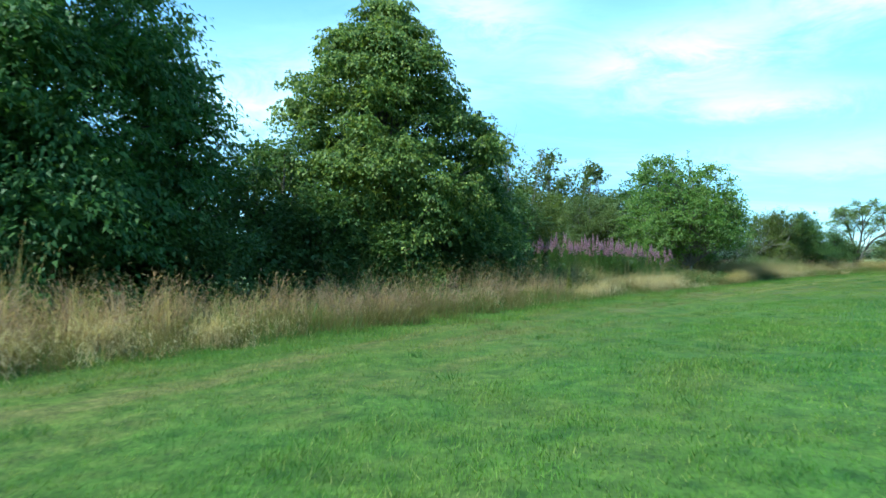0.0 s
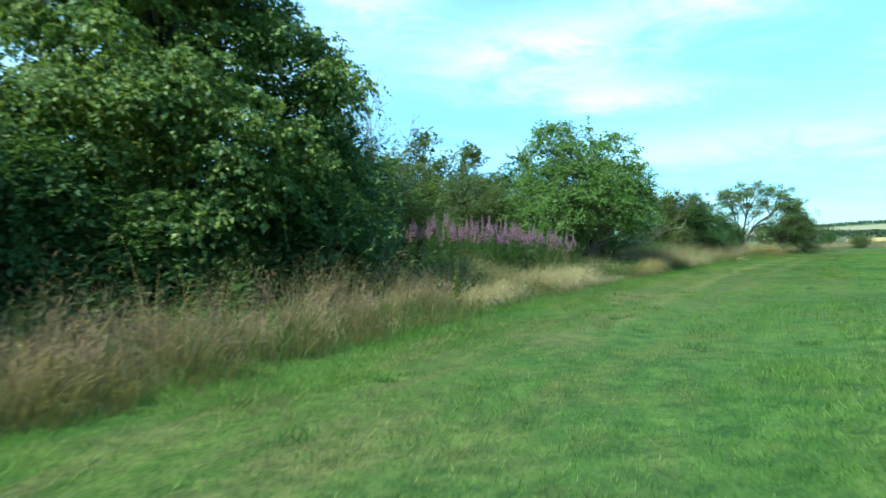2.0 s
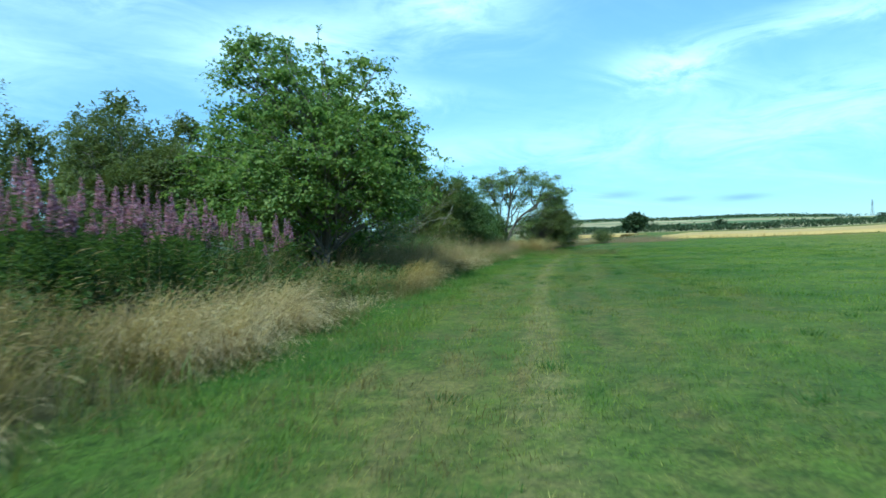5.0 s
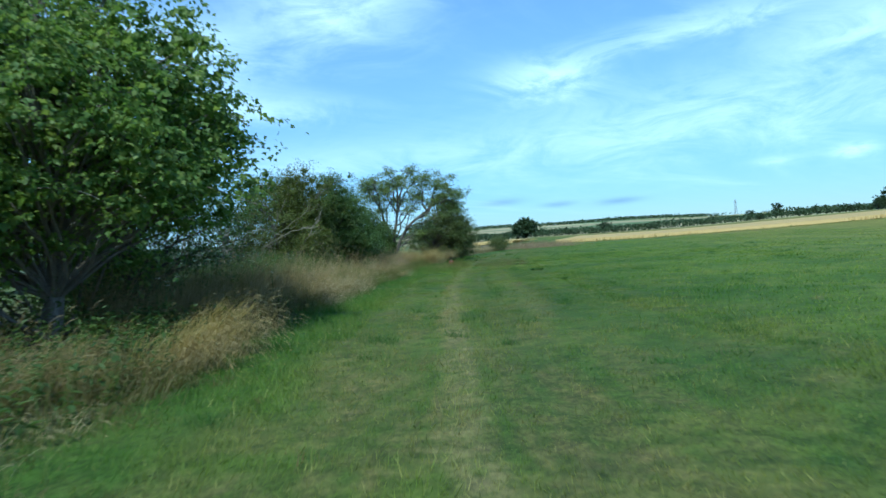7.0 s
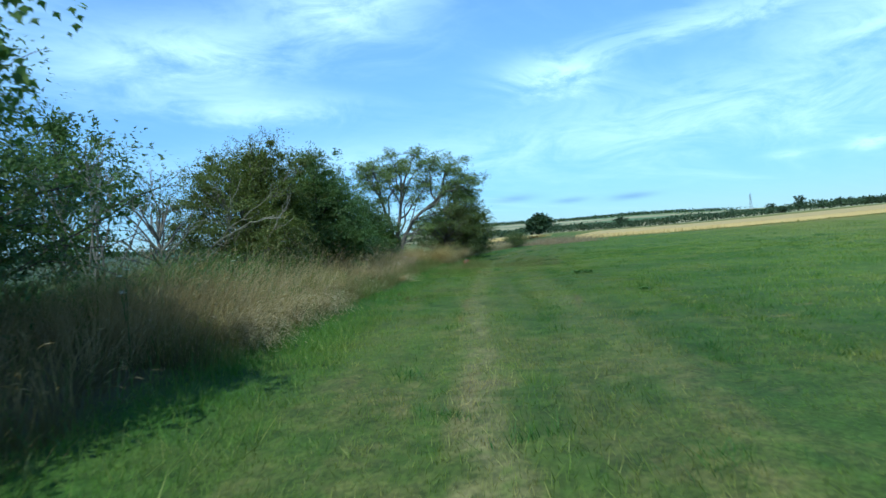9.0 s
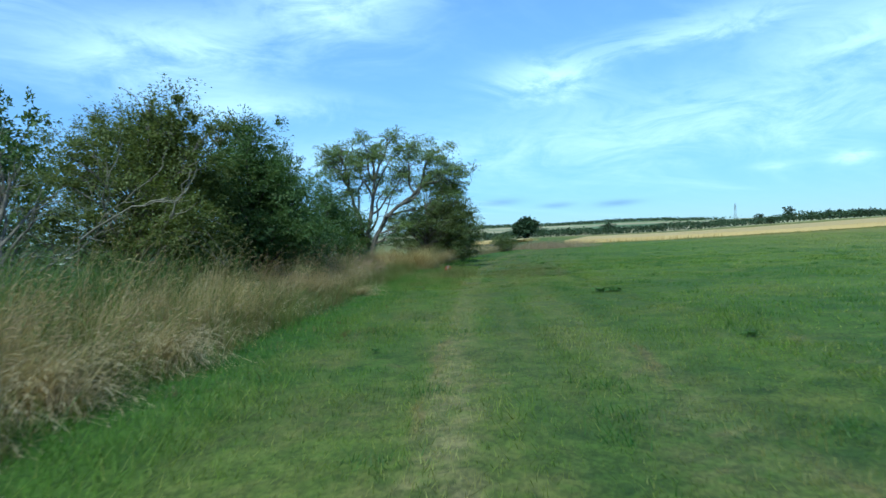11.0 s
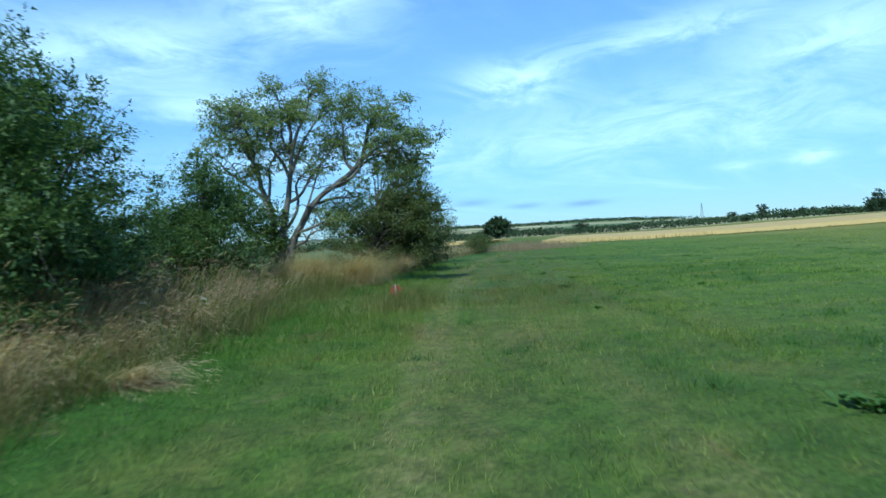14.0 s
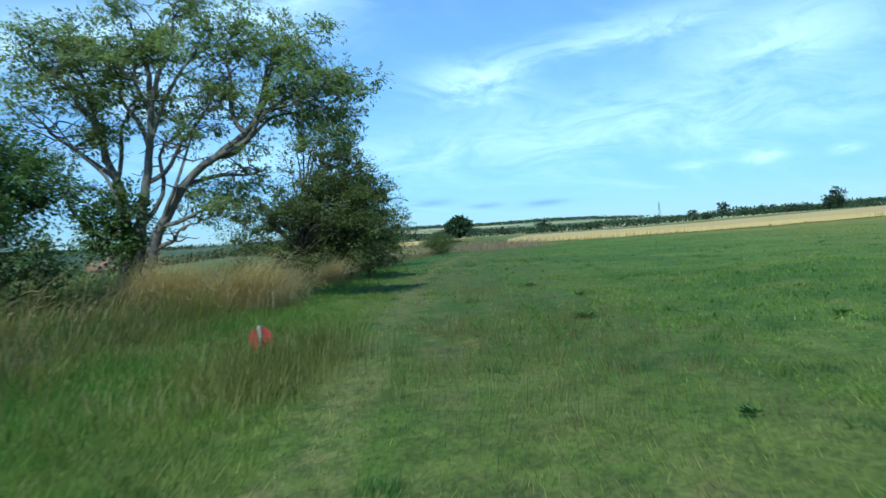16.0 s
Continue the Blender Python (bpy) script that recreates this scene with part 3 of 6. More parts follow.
gu, gv = axis_lines(-52, 70, 0.6, 4300, 1.16), axis_lines(-14, 16, 0.5, 4300, 1.13)
GU, GV = np.meshgrid(gu, gv, indexing="ij")
GX, GY = ORIGIN[0] + GU * FORE[0] + GV * SIDE[0], ORIGIN[1] + GU * FORE[1] + GV * SIDE[1]
ii, jj = np.meshgrid(np.arange(len(gu) - 1), np.arange(len(gv) - 1), indexing="ij")
nv = len(gv)
quads = np.stack([ii * nv + jj, (ii + 1) * nv + jj, (ii + 1) * nv + jj + 1, ii * nv + jj + 1], -1).reshape(-1, 4)[:, ::-1]
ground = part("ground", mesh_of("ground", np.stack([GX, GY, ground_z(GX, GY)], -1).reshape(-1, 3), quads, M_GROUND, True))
tagged(ground, "mown green pasture with a worn grass track", "field", kind="structure")


# ---------------------------------------------------------------- grasses
def blades(name, rng, x, y, h, width, lean, mat):
    """Short grass: one leaning blade for each place."""
    n = len(x)
    z = ground_z(x, y) - 0.01
    a = rng.random(n) * 2 * np.pi
    side = np.stack([np.cos(a), np.sin(a), 0 * a], 1) * (width * 0.5)[:, None]
    tip = np.stack([rng.normal(0, lean, n) * h, rng.normal(0, lean, n) * h, h], 1)
    p = np.stack([x, y, z], 1)
    v = np.stack([p - side, p + side, p + tip], 1)
    return mesh_of(name, v.reshape(-1, 3), np.arange(n * 3).reshape(-1, 3), mat)


def stems(name, rng, x, y, h, width, lean, mat, head=0.0, head_wide=0.02, wind=(0.25, 0.1), mat_head=None, bow=0.5):
    """Tall grass: bent stems of three joints, some with a seed head; faces of stem and head in one mesh."""
    n = len(x)
    z = ground_z(x, y) - 0.02
    a = rng.random(n) * 2 * np.pi
    side = np.stack([np.cos(a), np.sin(a), 0 * a], 1)
    tilt = np.stack([rng.normal(wind[0], lean, n), rng.normal(wind[1], lean, n)], 1)
    p = np.stack([x, y, z], 1)
    pts = []
    for t in (0.0, 0.4, 0.75, 1.0):
        bend = t ** (1 + bow * 2)
        q = p.copy()
        q[:, :2] += tilt * (h * bend)[:, None]
        q[:, 2] += h * t * (1 - 0.28 * bend * np.minimum(np.linalg.norm(tilt, axis=1), 1.4))
        pts.append(q)
    wd = (width * 0.5)[:, None]
    v = np.stack([pts[0] - side * wd, pts[0] + side * wd, pts[1] - side * wd * 0.8, pts[1] + side * wd * 0.8,
                  pts[2] - side * wd * 0.6, pts[2] + side * wd * 0.6, pts[3]], 1)
    f4 = np.array([[0, 1, 3, 2], [2, 3, 5, 4]])
    f3 = np.array([[4, 5, 6]])
    base = np.arange(n)[:, None, None] * 7
    soup = Soup()
    soup.v.append(v.reshape(-1, 3))
    soup.n = n * 7
    soup.f[4], soup.f[3] = [(base + f4[None]).reshape(-1, 4)], [(base + f3[None]).reshape(-1, 3)]
    me = None
    if head > 0:
        k = rng.random(n) < 0.55
        m = int(k.sum())
        tip, low = pts[3][k], pts[2][k]
        way = unit(tip - low)
        ln = (head * (0.6 + 0.8 * rng.random(m)))[:, None]
        s1 = side[k] * head_wide * (0.7 + 0.6 * rng.random((m, 1)))
        s2 = unit(np.cross(way, s1)) * head_wide
        c = tip - way * ln * 0.35
        w2 = np.stack([c, c + way * ln * 0.4 + s1, c + way * ln * 0.4 - s1, c + way * ln * 0.45 + s2, c + way * ln * 0.45 - s2, c + way * ln + np.array((0, 0, -0.15)) * ln], 1)
        g = np.array([[0, 1, 5, 2], [0, 3, 5, 4]])
        fb = np.arange(m)[:, None, None] * 6 + g[None]
        if mat_head:
            me = mesh_of(name + "_heads", w2.reshape(-1, 3), fb.reshape(-1, 4), mat_head)
        else:
            soup.put(w2.reshape(-1, 3), fb.reshape(-1, 4))
    return soup.mesh(name, mat), me


rng = np.random.default_rng(5)


def scatter(n, u0, u1, d0, d1, power=1.0):
    return xy_of(rng.uniform(u0, u1, n), d0 + (d1 - d0) * rng.random(n) ** power)


def clumped(x, y, amount, scale=1.6):
    """Draws places together into tufts."""
    gx, gy = np.floor(x / 0.35), np.floor(y / 0.35)
    i, j = gx.astype(int), gy.astype(int)
    cx, cy = (gx + 0.5 + 0.45 * TABLE[i % 256, j % 256]) * 0.35, (gy + 0.5 + 0.45 * TABLE[(i + 91) % 256, (j + 37) % 256]) * 0.35
    pull = 0.45 * amount * (0.5 + 0.5 * TABLE[(i + 11) % 256, (j + 53) % 256])
    return x + (cx - x) * pull, y + (cy - y) * pull


def noise_field(x, y):
    """Smooth random hills and hollows from -1 to 1, three octaves of them."""
    out, size = 0.0, 1.0
    for k in range(3):
        px, py = np.asarray(x) * 0.6 * 2.1 ** k + 17 * k + 500, np.asarray(y) * 0.6 * 2.1 ** k + 31 * k + 500
        i, j = np.floor(px).astype(int), np.floor(py).astype(int)
        fx, fy = px - i, py - j
        fx, fy = fx * fx * (3 - 2 * fx), fy * fy * (3 - 2 * fy)
        a, b, c, d = TABLE[i % 256, j % 256], TABLE[(i + 1) % 256, j % 256], TABLE[i % 256, (j + 1) % 256], TABLE[(i + 1) % 256, (j + 1) % 256]
        out = out + size * ((a * (1 - fx) + b * fx) * (1 - fy) + (c * (1 - fx) + d * fx) * fy)
        size *= 0.55
    return out / 1.25


TABLE = np.random.default_rng(2).uniform(-1, 1, (256, 256))


def turf(name, label, n, u0, u1, d0, d1, hgt, width, power=1.0, lean=0.45):
    x, y = scatter(n, u0, u1, d0, d1, power)
    f = noise_field(x * 1.1, y * 1.1) + 0.5 * noise_field(x * 4 + 3, y * 4)
    u, d = uv_of(x, y)
    h = hgt * (0.45 + 0.75 * rng.random(n)) * (1 + 0.6 * f) * (1 + 0.35 * noise_field(u * 0.25 + 9, d * 1.7))
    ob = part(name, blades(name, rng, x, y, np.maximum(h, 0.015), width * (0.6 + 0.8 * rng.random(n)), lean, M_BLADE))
    return tagged(ob, label, "grass", kind="stuff")


turf("track_grass", "short worn grass along the wheel track", 225000, -48, 34, -0.3, 8.0, 0.062, 0.0080, 1.0, 0.55)
turf("meadow_grass", "lush green pasture grass", 115000, -48, 44, 7.0, 20.0, 0.075, 0.016, 1.3, 0.5)
turf("edge_grass", "bright green grass beside the verge", 50000, -46, 60, -0.6, 1.6, 0.14, 0.009, 1.0, 0.6)
turf("start_grass", "lush green pasture grass", 36000, -48, -28, 5.5, 12.0, 0.075, 0.010, 1.0, 0.5)
turf("rough_sward", "lush uncut grass round the marker", 50000, 22, 40, -0.8, 3.0, 0.11, 0.0065, 1.0, 0.6)
turf("far_grass", "green pasture grass farther off", 40000, 30, 110, -1.0, 45.0, 0.07, 0.05, 1.0, 0.9)
turf("field_grass", "green pasture grass out in the field", 35000, -50, 40, 18.0, 60.0, 0.07, 0.05, 1.4, 0.9)

# scattered lusher tufts that stand above the pasture
tc = 420
tx, ty = scatter(tc, -46, 60, 0.6, 26.0, 1.2)
per_tuft = 70
bx = np.repeat(tx, per_tuft) + rng.normal(0, 0.10, tc * per_tuft) * np.repeat(rng.uniform(0.6, 2.0, tc), per_tuft)
by = np.repeat(ty, per_tuft) + rng.normal(0, 0.10, tc * per_tuft) * np.repeat(rng.uniform(0.6, 2.0, tc), per_tuft)
bh = np.repeat(rng.uniform(0.09, 0.19, tc), per_tuft) * (0.5 + 0.6 * rng.random(tc * per_tuft))
fx, fy = scatter(700, -46, 50, 0.3, 22.0, 1.2)
gx = np.repeat(fx, 60) + rng.normal(0, 0.13, 42000) * np.repeat(rng.uniform(0.6, 1.8, 700), 60)
gy = np.repeat(fy, 60) + rng.normal(0, 0.13, 42000) * np.repeat(rng.uniform(0.6, 1.8, 700), 60)
tagged(part("fresh_tufts", blades("fresh_tufts", rng, gx, gy, np.repeat(rng.uniform(0.06, 0.12, 700), 60) * (0.5 + 0.6 * rng.random(42000)), 0.004 + 0.003 * rng.random(42000), 0.5, M_BLADE)), "fresh green tufts in the mown pasture", "grass", kind="stuff")
tagged(part("pasture_tufts", blades("pasture_tufts", rng, bx, by, bh, 0.006 + 0.004 * rng.random(len(bx)), 0.6, M_TUFT)), "darker tufts of long grass in the pasture", "grass", kind="stuff")


# ---------------------------------------------------------------- trees and shrubs
ROUND = [(0, 0.55), (0.2, 0.92), (0.45, 1.0), (0.7, 0.85), (0.88, 0.55), (1, 0.15)]
SHOULDER = [(0, 0.72), (0.15, 0.98), (0.4, 1.0), (0.62, 0.88), (0.8, 0.68), (0.93, 0.45), (1, 0.25)]
DOME = [(0, 0.85), (0.25, 1.0), (0.55, 0.95), (0.8, 0.75), (1, 0.35)]


def wood(rng, base, top, trunk_r, lobes, reach=0.5, limb_r=0.05, sides=6, every=1, twigs=0):
    """Trunk and limbs of a tree, joined: a stem from base to top and a limb to each bough."""
    soup = Soup()
    base, top = np.asarray(base, float), np.asarray(top, float)
    stem = curve_pts(base - (0, 0, 0.15), top, 9, 0.02, rng)
    rad = np.linspace(1.0, 0.25, 9) * trunk_r
    rad[0] *= 1.35
    tube(soup, stem, rad, 9, rng)
    for row in lobes[::every]:
        share = np.clip((row[2] - base[2]) / max(top[2] - base[2], 0.1) * 0.75 - 0.08, 0.08, 0.95)
        start = stem[int(share * 8)]
        end = row[:3]
        pts = curve_pts(start, end, 6, 0.05, rng, 0.06)
        tube(soup, pts, np.linspace(1, 0.3, 6) * limb_r * (0.6 + 0.5 * row[3]), sides, rng)
        for _ in range(twigs):
            tip = end + ball(rng, 1)[0] * row[3] * np.array((1.05, 1.05, 0.9))
            tube(soup, curve_pts(pts[3], tip, 5, 0.07, rng), np.linspace(1, 0.35, 5) * limb_r * 0.3, 4)
    return soup


def tree(name, label, seed, at, radius, height, profile, lobes_n, lobe, shoots, per, leaf, mat, wide=0.7, trunk_r=0.15, clear=0.3,
         bark=None, shoot=0.5, droop=0.15, up=0.35, lobed=None, inner=0.35, uneven=0.12, squash=0.8, stretch=(1, 1), twigs=0, spread=0.5,
         spikes=0, category="tree", group="", low=-0.35, limb_r=0.05, core=45, boughs=None, loose=0, loose_long=0.7, loose_top=False, stray=0.3):
    """A tree or shrub: an empty with its trunk and its crown of single leaves."""
    rng = np.random.default_rng(seed)
    gz = float(ground_z(at[0], at[1]))
    thing = new(name)
    thing.location = (at[0], at[1], gz)
    lobes = crown_lobes(rng, (0, 0, clear), profile, radius, height - clear, lobes_n, lobe, squash, uneven, inner, stretch) if boughs is None else boughs
    if spikes:      # leading shoots that break the outline
        ang, rr = rng.random(spikes) * 2 * np.pi, radius * 0.75 * rng.random(spikes) ** 0.5
        extra = np.stack([rr * np.cos(ang) * stretch[0], rr * np.sin(ang) * stretch[1], height * (0.95 - 0.3 * (rr / radius) ** 2) + rng.uniform(-0.35, 0.1, spikes),
                          np.full(spikes, 0.16), np.full(spikes, 0.16), np.full(spikes, 0.42)], 1)
    every = 2 if lobes_n > 100 else 1
    stem = wood(rng, (0, 0, 0), (0, 0, height * 0.8), trunk_r, lobes, limb_r=limb_r, twigs=twigs, every=every)
    if lobed is None:
        per, leaf = int(per * 1.9), leaf * 0.98
    p, a, f, s = foliage(rng, lobes, shoots, per, leaf, shoot, droop, up, spread, low, stray)
    n = int(core * 1.25 * len(lobes))
    if n:           # broad shaded leaves deep inside
        pick = lobes[rng.integers(0, len(lobes), n)]
        q = pick[:, :3] + ball(rng, n) * pick[:, 3:6] * rng.uniform(0.1, 0.55, (n, 1))
        extra_c = (q, rng.normal(0, 1, (n, 3)), ball(rng, n), leaf * 1.5 * (0.7 + 0.6 * rng.random(n)))
        p, a, f, s = (np.concatenate(z) for z in zip((p, a, f, s), extra_c))
    if spikes:
        q = foliage(rng, extra, spikes * 9, per, leaf, 0.22, 0.05, 0.8, 0.5)
        p, a, f, s = (np.concatenate(z) for z in zip((p, a, f, s), q))
    if loose:
        q = sprigs(rng, stem, lobes[::every], loose, loose_long, leaf, top_only=loose_top)
        p, a, f, s = (np.concatenate(z) for z in zip((p, a, f, s), q))
    part("trunk", stem.mesh("trunk", bark or M_BARK_DARK, True), thing)
    keep = p[:, 2] > 0.05
    part("crown", leaf_mesh("crown", p[keep], a[keep], f[keep], s[keep], wide, mat, lobed), thing)
    return tagged(thing, label, category, group)


def leaders(seed, ways, columns, lobe):
    """Boughs of a crown with several leading stems: columns are (right, away, foot, peak, girth)."""
    rng = np.random.default_rng(seed)
    right, away = (np.array((*w, 0.0)) for w in ways)
    rows = []
    for r, b, foot, peak, girth in columns:
        n = max(5, int((peak - foot) * girth * 4.6))
        h = rng.random(n) ** 0.8
        rad = girth * np.interp(h, [0, 0.25, 0.55, 0.85, 1], [0.7, 1.0, 1.0, 0.75, 0.45])
        ang, size = rng.random(n) * 2 * np.pi, lobe * rng.uniform(0.65, 1.2, n) * np.interp(h, [0, 0.7, 1], [1.05, 1.0, 0.85])
        q = right * r + away * b + np.stack([np.cos(ang), np.sin(ang), 0 * ang], 1) * (np.maximum(rad - size * 0.6, 0) * rng.random(n) ** 0.35)[:, None]
        q[:, 2] = foot + h * (peak - foot - size * 0.6)
        rows.append(np.concatenate([q, size[:, None], size[:, None], size[:, None] * 0.62], 1))
    return np.concatenate(rows)


HEDGE = "trees of the hedgerow"
TALL = [(0, 0.8), (0.2, 1.0), (0.5, 1.0), (0.7, 0.92), (0.88, 0.65), (1, 0.2)]
TAPER = [(0, 0.9), (0.25, 1.0), (0.5, 0.86), (0.75, 0.6), (0.9, 0.4), (1, 0.2)]
LIME = [(0, 0.62), (0.12, 0.82), (0.26, 0.97), (0.42, 1.0), (0.54, 0.9), (0.72, 0.66), (0.86, 0.48), (0.95, 0.34), (1, 0.2)]
tree("ash_tree", "tall dense ash tree with dark green feathery leaves; the unseen one only adds shade", 11, (-11.5, 17.2), 5.7, 12.2, TALL, 210, 1.05, 5200, 17, 0.19, M_ASH,
     0.62, 0.28, 0.3, core=110, shoot=0.75, droop=0.4, uneven=0.06, group=HEDGE, up=0.15)
tree("lime_tree", "broad conical lime tree with dense yellow-green leaves", 12, (-2.6, 27.4), 4.85, 11.9, LIME, 330, 0.74, 8600, 13, 0.125, M_LIME,
     0.95, 0.22, 0.3, shoot=0.36, droop=0.5, up=0.0, group=HEDGE, uneven=0.08, squash=0.6, core=75, inner=0.42, loose=40, loose_long=0.3, stray=0.4, spread=0.6)
# unseen ash out of view on the left, added only to shade the hedge
tree("ash_tree", "tall dense ash tree with dark green feathery leaves; the unseen one only adds shade", 111, (-16.5, 11.6), 5.0, 10.5, ROUND, 90, 1.2, 1000, 14, 0.28, M_ASH,
     0.55, 0.28, 0.3, core=60, shoot=0.8, droop=0.35, group=HEDGE)
for k, (x, y, r, h, sd) in enumerate([(-5.4, 24.0, 2.3, 6.1, 38), (-7.8, 20.6, 2.8, 6.2, 21), (-6.8, 25.0, 3.0, 6.3, 22), (-12.5, 21.0, 3.0, 4.6, 36), (-10.0, 25.0, 3.0, 4.6, 37), (-14.0, 17.5, 2.6, 4.2, 40), (-5.2, 22.9, 1.8, 3.2, 23), (-10.6, 14.0, 2.6, 3.6, 24), (-13.5, 11.0, 3.0, 5.0, 25), (-1.6, 25.3, 1.8, 2.3, 26), (1.4, 27.0, 1.8, 3.2, 27), (1.6, 30.6, 2.0, 4.6, 28), (1.9, 34.6, 2.5, 6.1, 29), (-0.4, 33.2, 2.6, 5.8, 30), (1.1, 28.7, 2.0, 6.3, 47), (-6.6, 18.6, 1.9, 2.8, 45), (-9.0, 16.0, 2.0, 3.0, 46), (-3.9, 22.9, 1.7, 4.0, 48), (-2.2, 23.6, 1.3, 2.6, 49)]):
    tree("hedge_shrub", "dense dark green hedge shrub under the trees", sd, (x, y), r, h, DOME, 40, 0.75, 220 if sd in (36, 37, 40, 22, 30) else 520, 10, 0.16, M_HAW_DARK if sd in (27, 28) else M_HEDGE, 0.7, 0.07, 0.05, core=50,
         category="shrub", group=HEDGE, shoot=0.55)
tree("elder_shrub", "dense green elder shrub with dead grey tops", 31, (2.1, 38.0), 2.9, 6.9, DOME, 66, 0.7, 1450, 13, 0.12, M_HEDGE, 0.55, 0.08, 0.2,
     twigs=1, category="shrub", group=HEDGE, spikes=6, shoot=0.5, loose=10)
tree("hawthorn_tree", "leafy hawthorn beside the dead-topped elder", 36, (2.4, 41.9), 2.5, 6.3, DOME, 40, 0.65, 900, 13, 0.115, M_HEDGE, 0.6, 0.08, 0.3, twigs=1, group=HEDGE, core=50, loose=10, bark=M_BARK)
tree("hawthorn_tree", "thin-leaved hawthorn behind the fireweed", 32, (4.4, 41.4), 2.5, 5.7, DOME, 40, 0.6, 1150, 15, 0.115, M_HAW, 0.6, 0.08, 0.4, twigs=3, group=HEDGE, core=20, loose=14, bark=M_BARK)
tree("hawthorn_tree", "olive-brown hawthorn with bare grey branches", 33, (9.5, 47.3), 2.35, 5.8, DOME, 56, 0.6, 1700, 17, 0.11, M_OLIVE, 0.6, 0.08, 0.2, twigs=2, group=HEDGE, loose=10, bark=M_BARK)
SEEN_FROM = ((0.947, -0.32), (0.32, 0.947))
syc = leaders(13, SEEN_FROM, [(-2.0, -0.6, 1.5, 7.8, 1.4), (-1.0, 0.8, 1.2, 7.9, 1.3), (-0.9, -1.6, 0.9, 6.6, 1.3), (0.2, -0.4, 1.3, 7.6, 1.4), (0.9, 1.5, 1.2, 7.2, 1.3), (1.6, -0.8, 1.9, 7.15, 1.3),
                              (2.4, 0.7, 1.7, 6.6, 1.2), (2.6, -0.5, 2.0, 5.7, 1.15), (2.95, 0.4, 2.0, 4.6, 1.1), (-3.0, 0.6, 0.9, 5.9, 1.2), (-3.3, -0.9, 0.9, 4.4, 1.1), (-1.8, -2.2, 1.3, 4.9, 1.2),
                              (0.2, -2.4, 1.9, 5.2, 1.3), (1.6, -2.0, 2.0, 4.6, 1.2), (0.3, 2.8, 0.9, 6.0, 1.4), (-1.8, 2.3, 0.9, 6.2, 1.4), (2.2, 2.3, 1.7, 5.2, 1.3)], 0.62)
tree("sycamore_tree", "young sycamore with broad fresh green leaves and several leaders", 13, (15.1, 44.75), 3.65, 7.6, SHOULDER, len(syc), 0.6, 3000, 17, 0.094, M_SYC,
     1.05, 0.16, 0.5, shoot=0.5, droop=0.45, up=0.35, lobed=True, core=24, twigs=1, low=-0.6, group=HEDGE, bark=M_BARK, boughs=syc, loose=46, loose_long=0.45, limb_r=0.045)
tree("thorn_tree", "shaded dark blackthorn beside the sycamore", 34, (17.8, 49.9), 3.0, 5.6, ROUND, 56, 0.7, 1500, 16, 0.095, M_HAW_DARK, 0.6, 0.1, 0.1, twigs=1, group=HEDGE, shoot=0.6, loose=30, loose_long=1.0)
tree("hedge_shrub", "low dark shrub under the blackthorn", 39, (17.7, 51.2), 1.6, 2.2, DOME, 26, 0.7, 500, 12, 0.12, M_HAW_DARK, 0.7, 0.06, 0.05, category="shrub", group=HEDGE)
tree("willow_shrub", "thin grey-leaved shrub with sky showing through", 35, (24.6, 61.0), 2.1, 3.9, DOME, 34, 0.5, 190, 10, 0.10, M_GREY, 0.4, 0.05, 0.3, twigs=3,
     category="shrub", group=HEDGE, shoot=0.6, bark=M_BARK, core=3, loose=24, loose_long=0.9)
haw_boughs = np.concatenate([crown_lobes(np.random.default_rng(14), (0, 0, 0.7), DOME, 2.85, 4.4, 110, 0.54, 0.6, 0.12, 0.35),
                             leaders(141, (tuple(SIDE), tuple(FORE)), [(1.2, -0.3, 2.6, 5.35, 1.0), (0.4, 0.4, 2.8, 5.3, 1.0), (-1.1, 0.2, 2.6, 5.1, 0.9), (2.0, 0.3, 2.4, 4.9, 0.9)], 0.4)])
haw = tree("hawthorn_tree", "rounded olive-green hawthorn with bare lower branches", 14, (27.9, 62.3), 2.85, 5.25, DOME, len(haw_boughs), 0.54, 2600, 16, 0.086, M_HAW, 0.65, 0.11, 0.7, core=100,
           twigs=2, boughs=haw_boughs, group=HEDGE, bark=M_BARK, shoot=0.55, loose=70, loose_long=0.75, squash=0.6, loose_top=True)
tree("blackthorn_tree", "dense dark green blackthorn", 15, (31.7, 63.9), 2.55, 5.4, TAPER, 120, 0.55, 3600, 12, 0.088, M_HAW_DARK, 0.65, 0.1, 0.2, core=95, twigs=1, spikes=5, group=HEDGE, shoot=0.4, loose=26, squash=0.6)
tree("blackthorn_tree", "dense dark blackthorn beside a taller one", 151, (33.6, 66.6), 2.3, 4.6, DOME, 64, 0.58, 1900, 12, 0.088, M_HAW_DARK, 0.65, 0.08, 0.1, core=95, twigs=1, spikes=4, group=HEDGE, shoot=0.4, loose=18, squash=0.6)
tree("blackthorn_tree", "low grey-green blackthorn at the hedge's end", 16, (35.3, 69.8), 1.4, 2.3, DOME, 26, 0.45, 650, 15, 0.09, M_HAW_DARK, 0.6, 0.07, 0.1, twigs=1, spikes=3, group=HEDGE, shoot=0.5, loose=16)
tree("hawthorn_shrub", "open green hawthorn shrub with loose shoots", 17, (39.15, 72.65), 1.9, 4.1, DOME, 44, 0.55, 1500, 14, 0.098, M_HAW_DARK, 0.65, 0.07, 0.3, twigs=2, spikes=5,
     category="shrub", group=HEDGE, shoot=0.5, loose=30, loose_long=0.4, core=60)
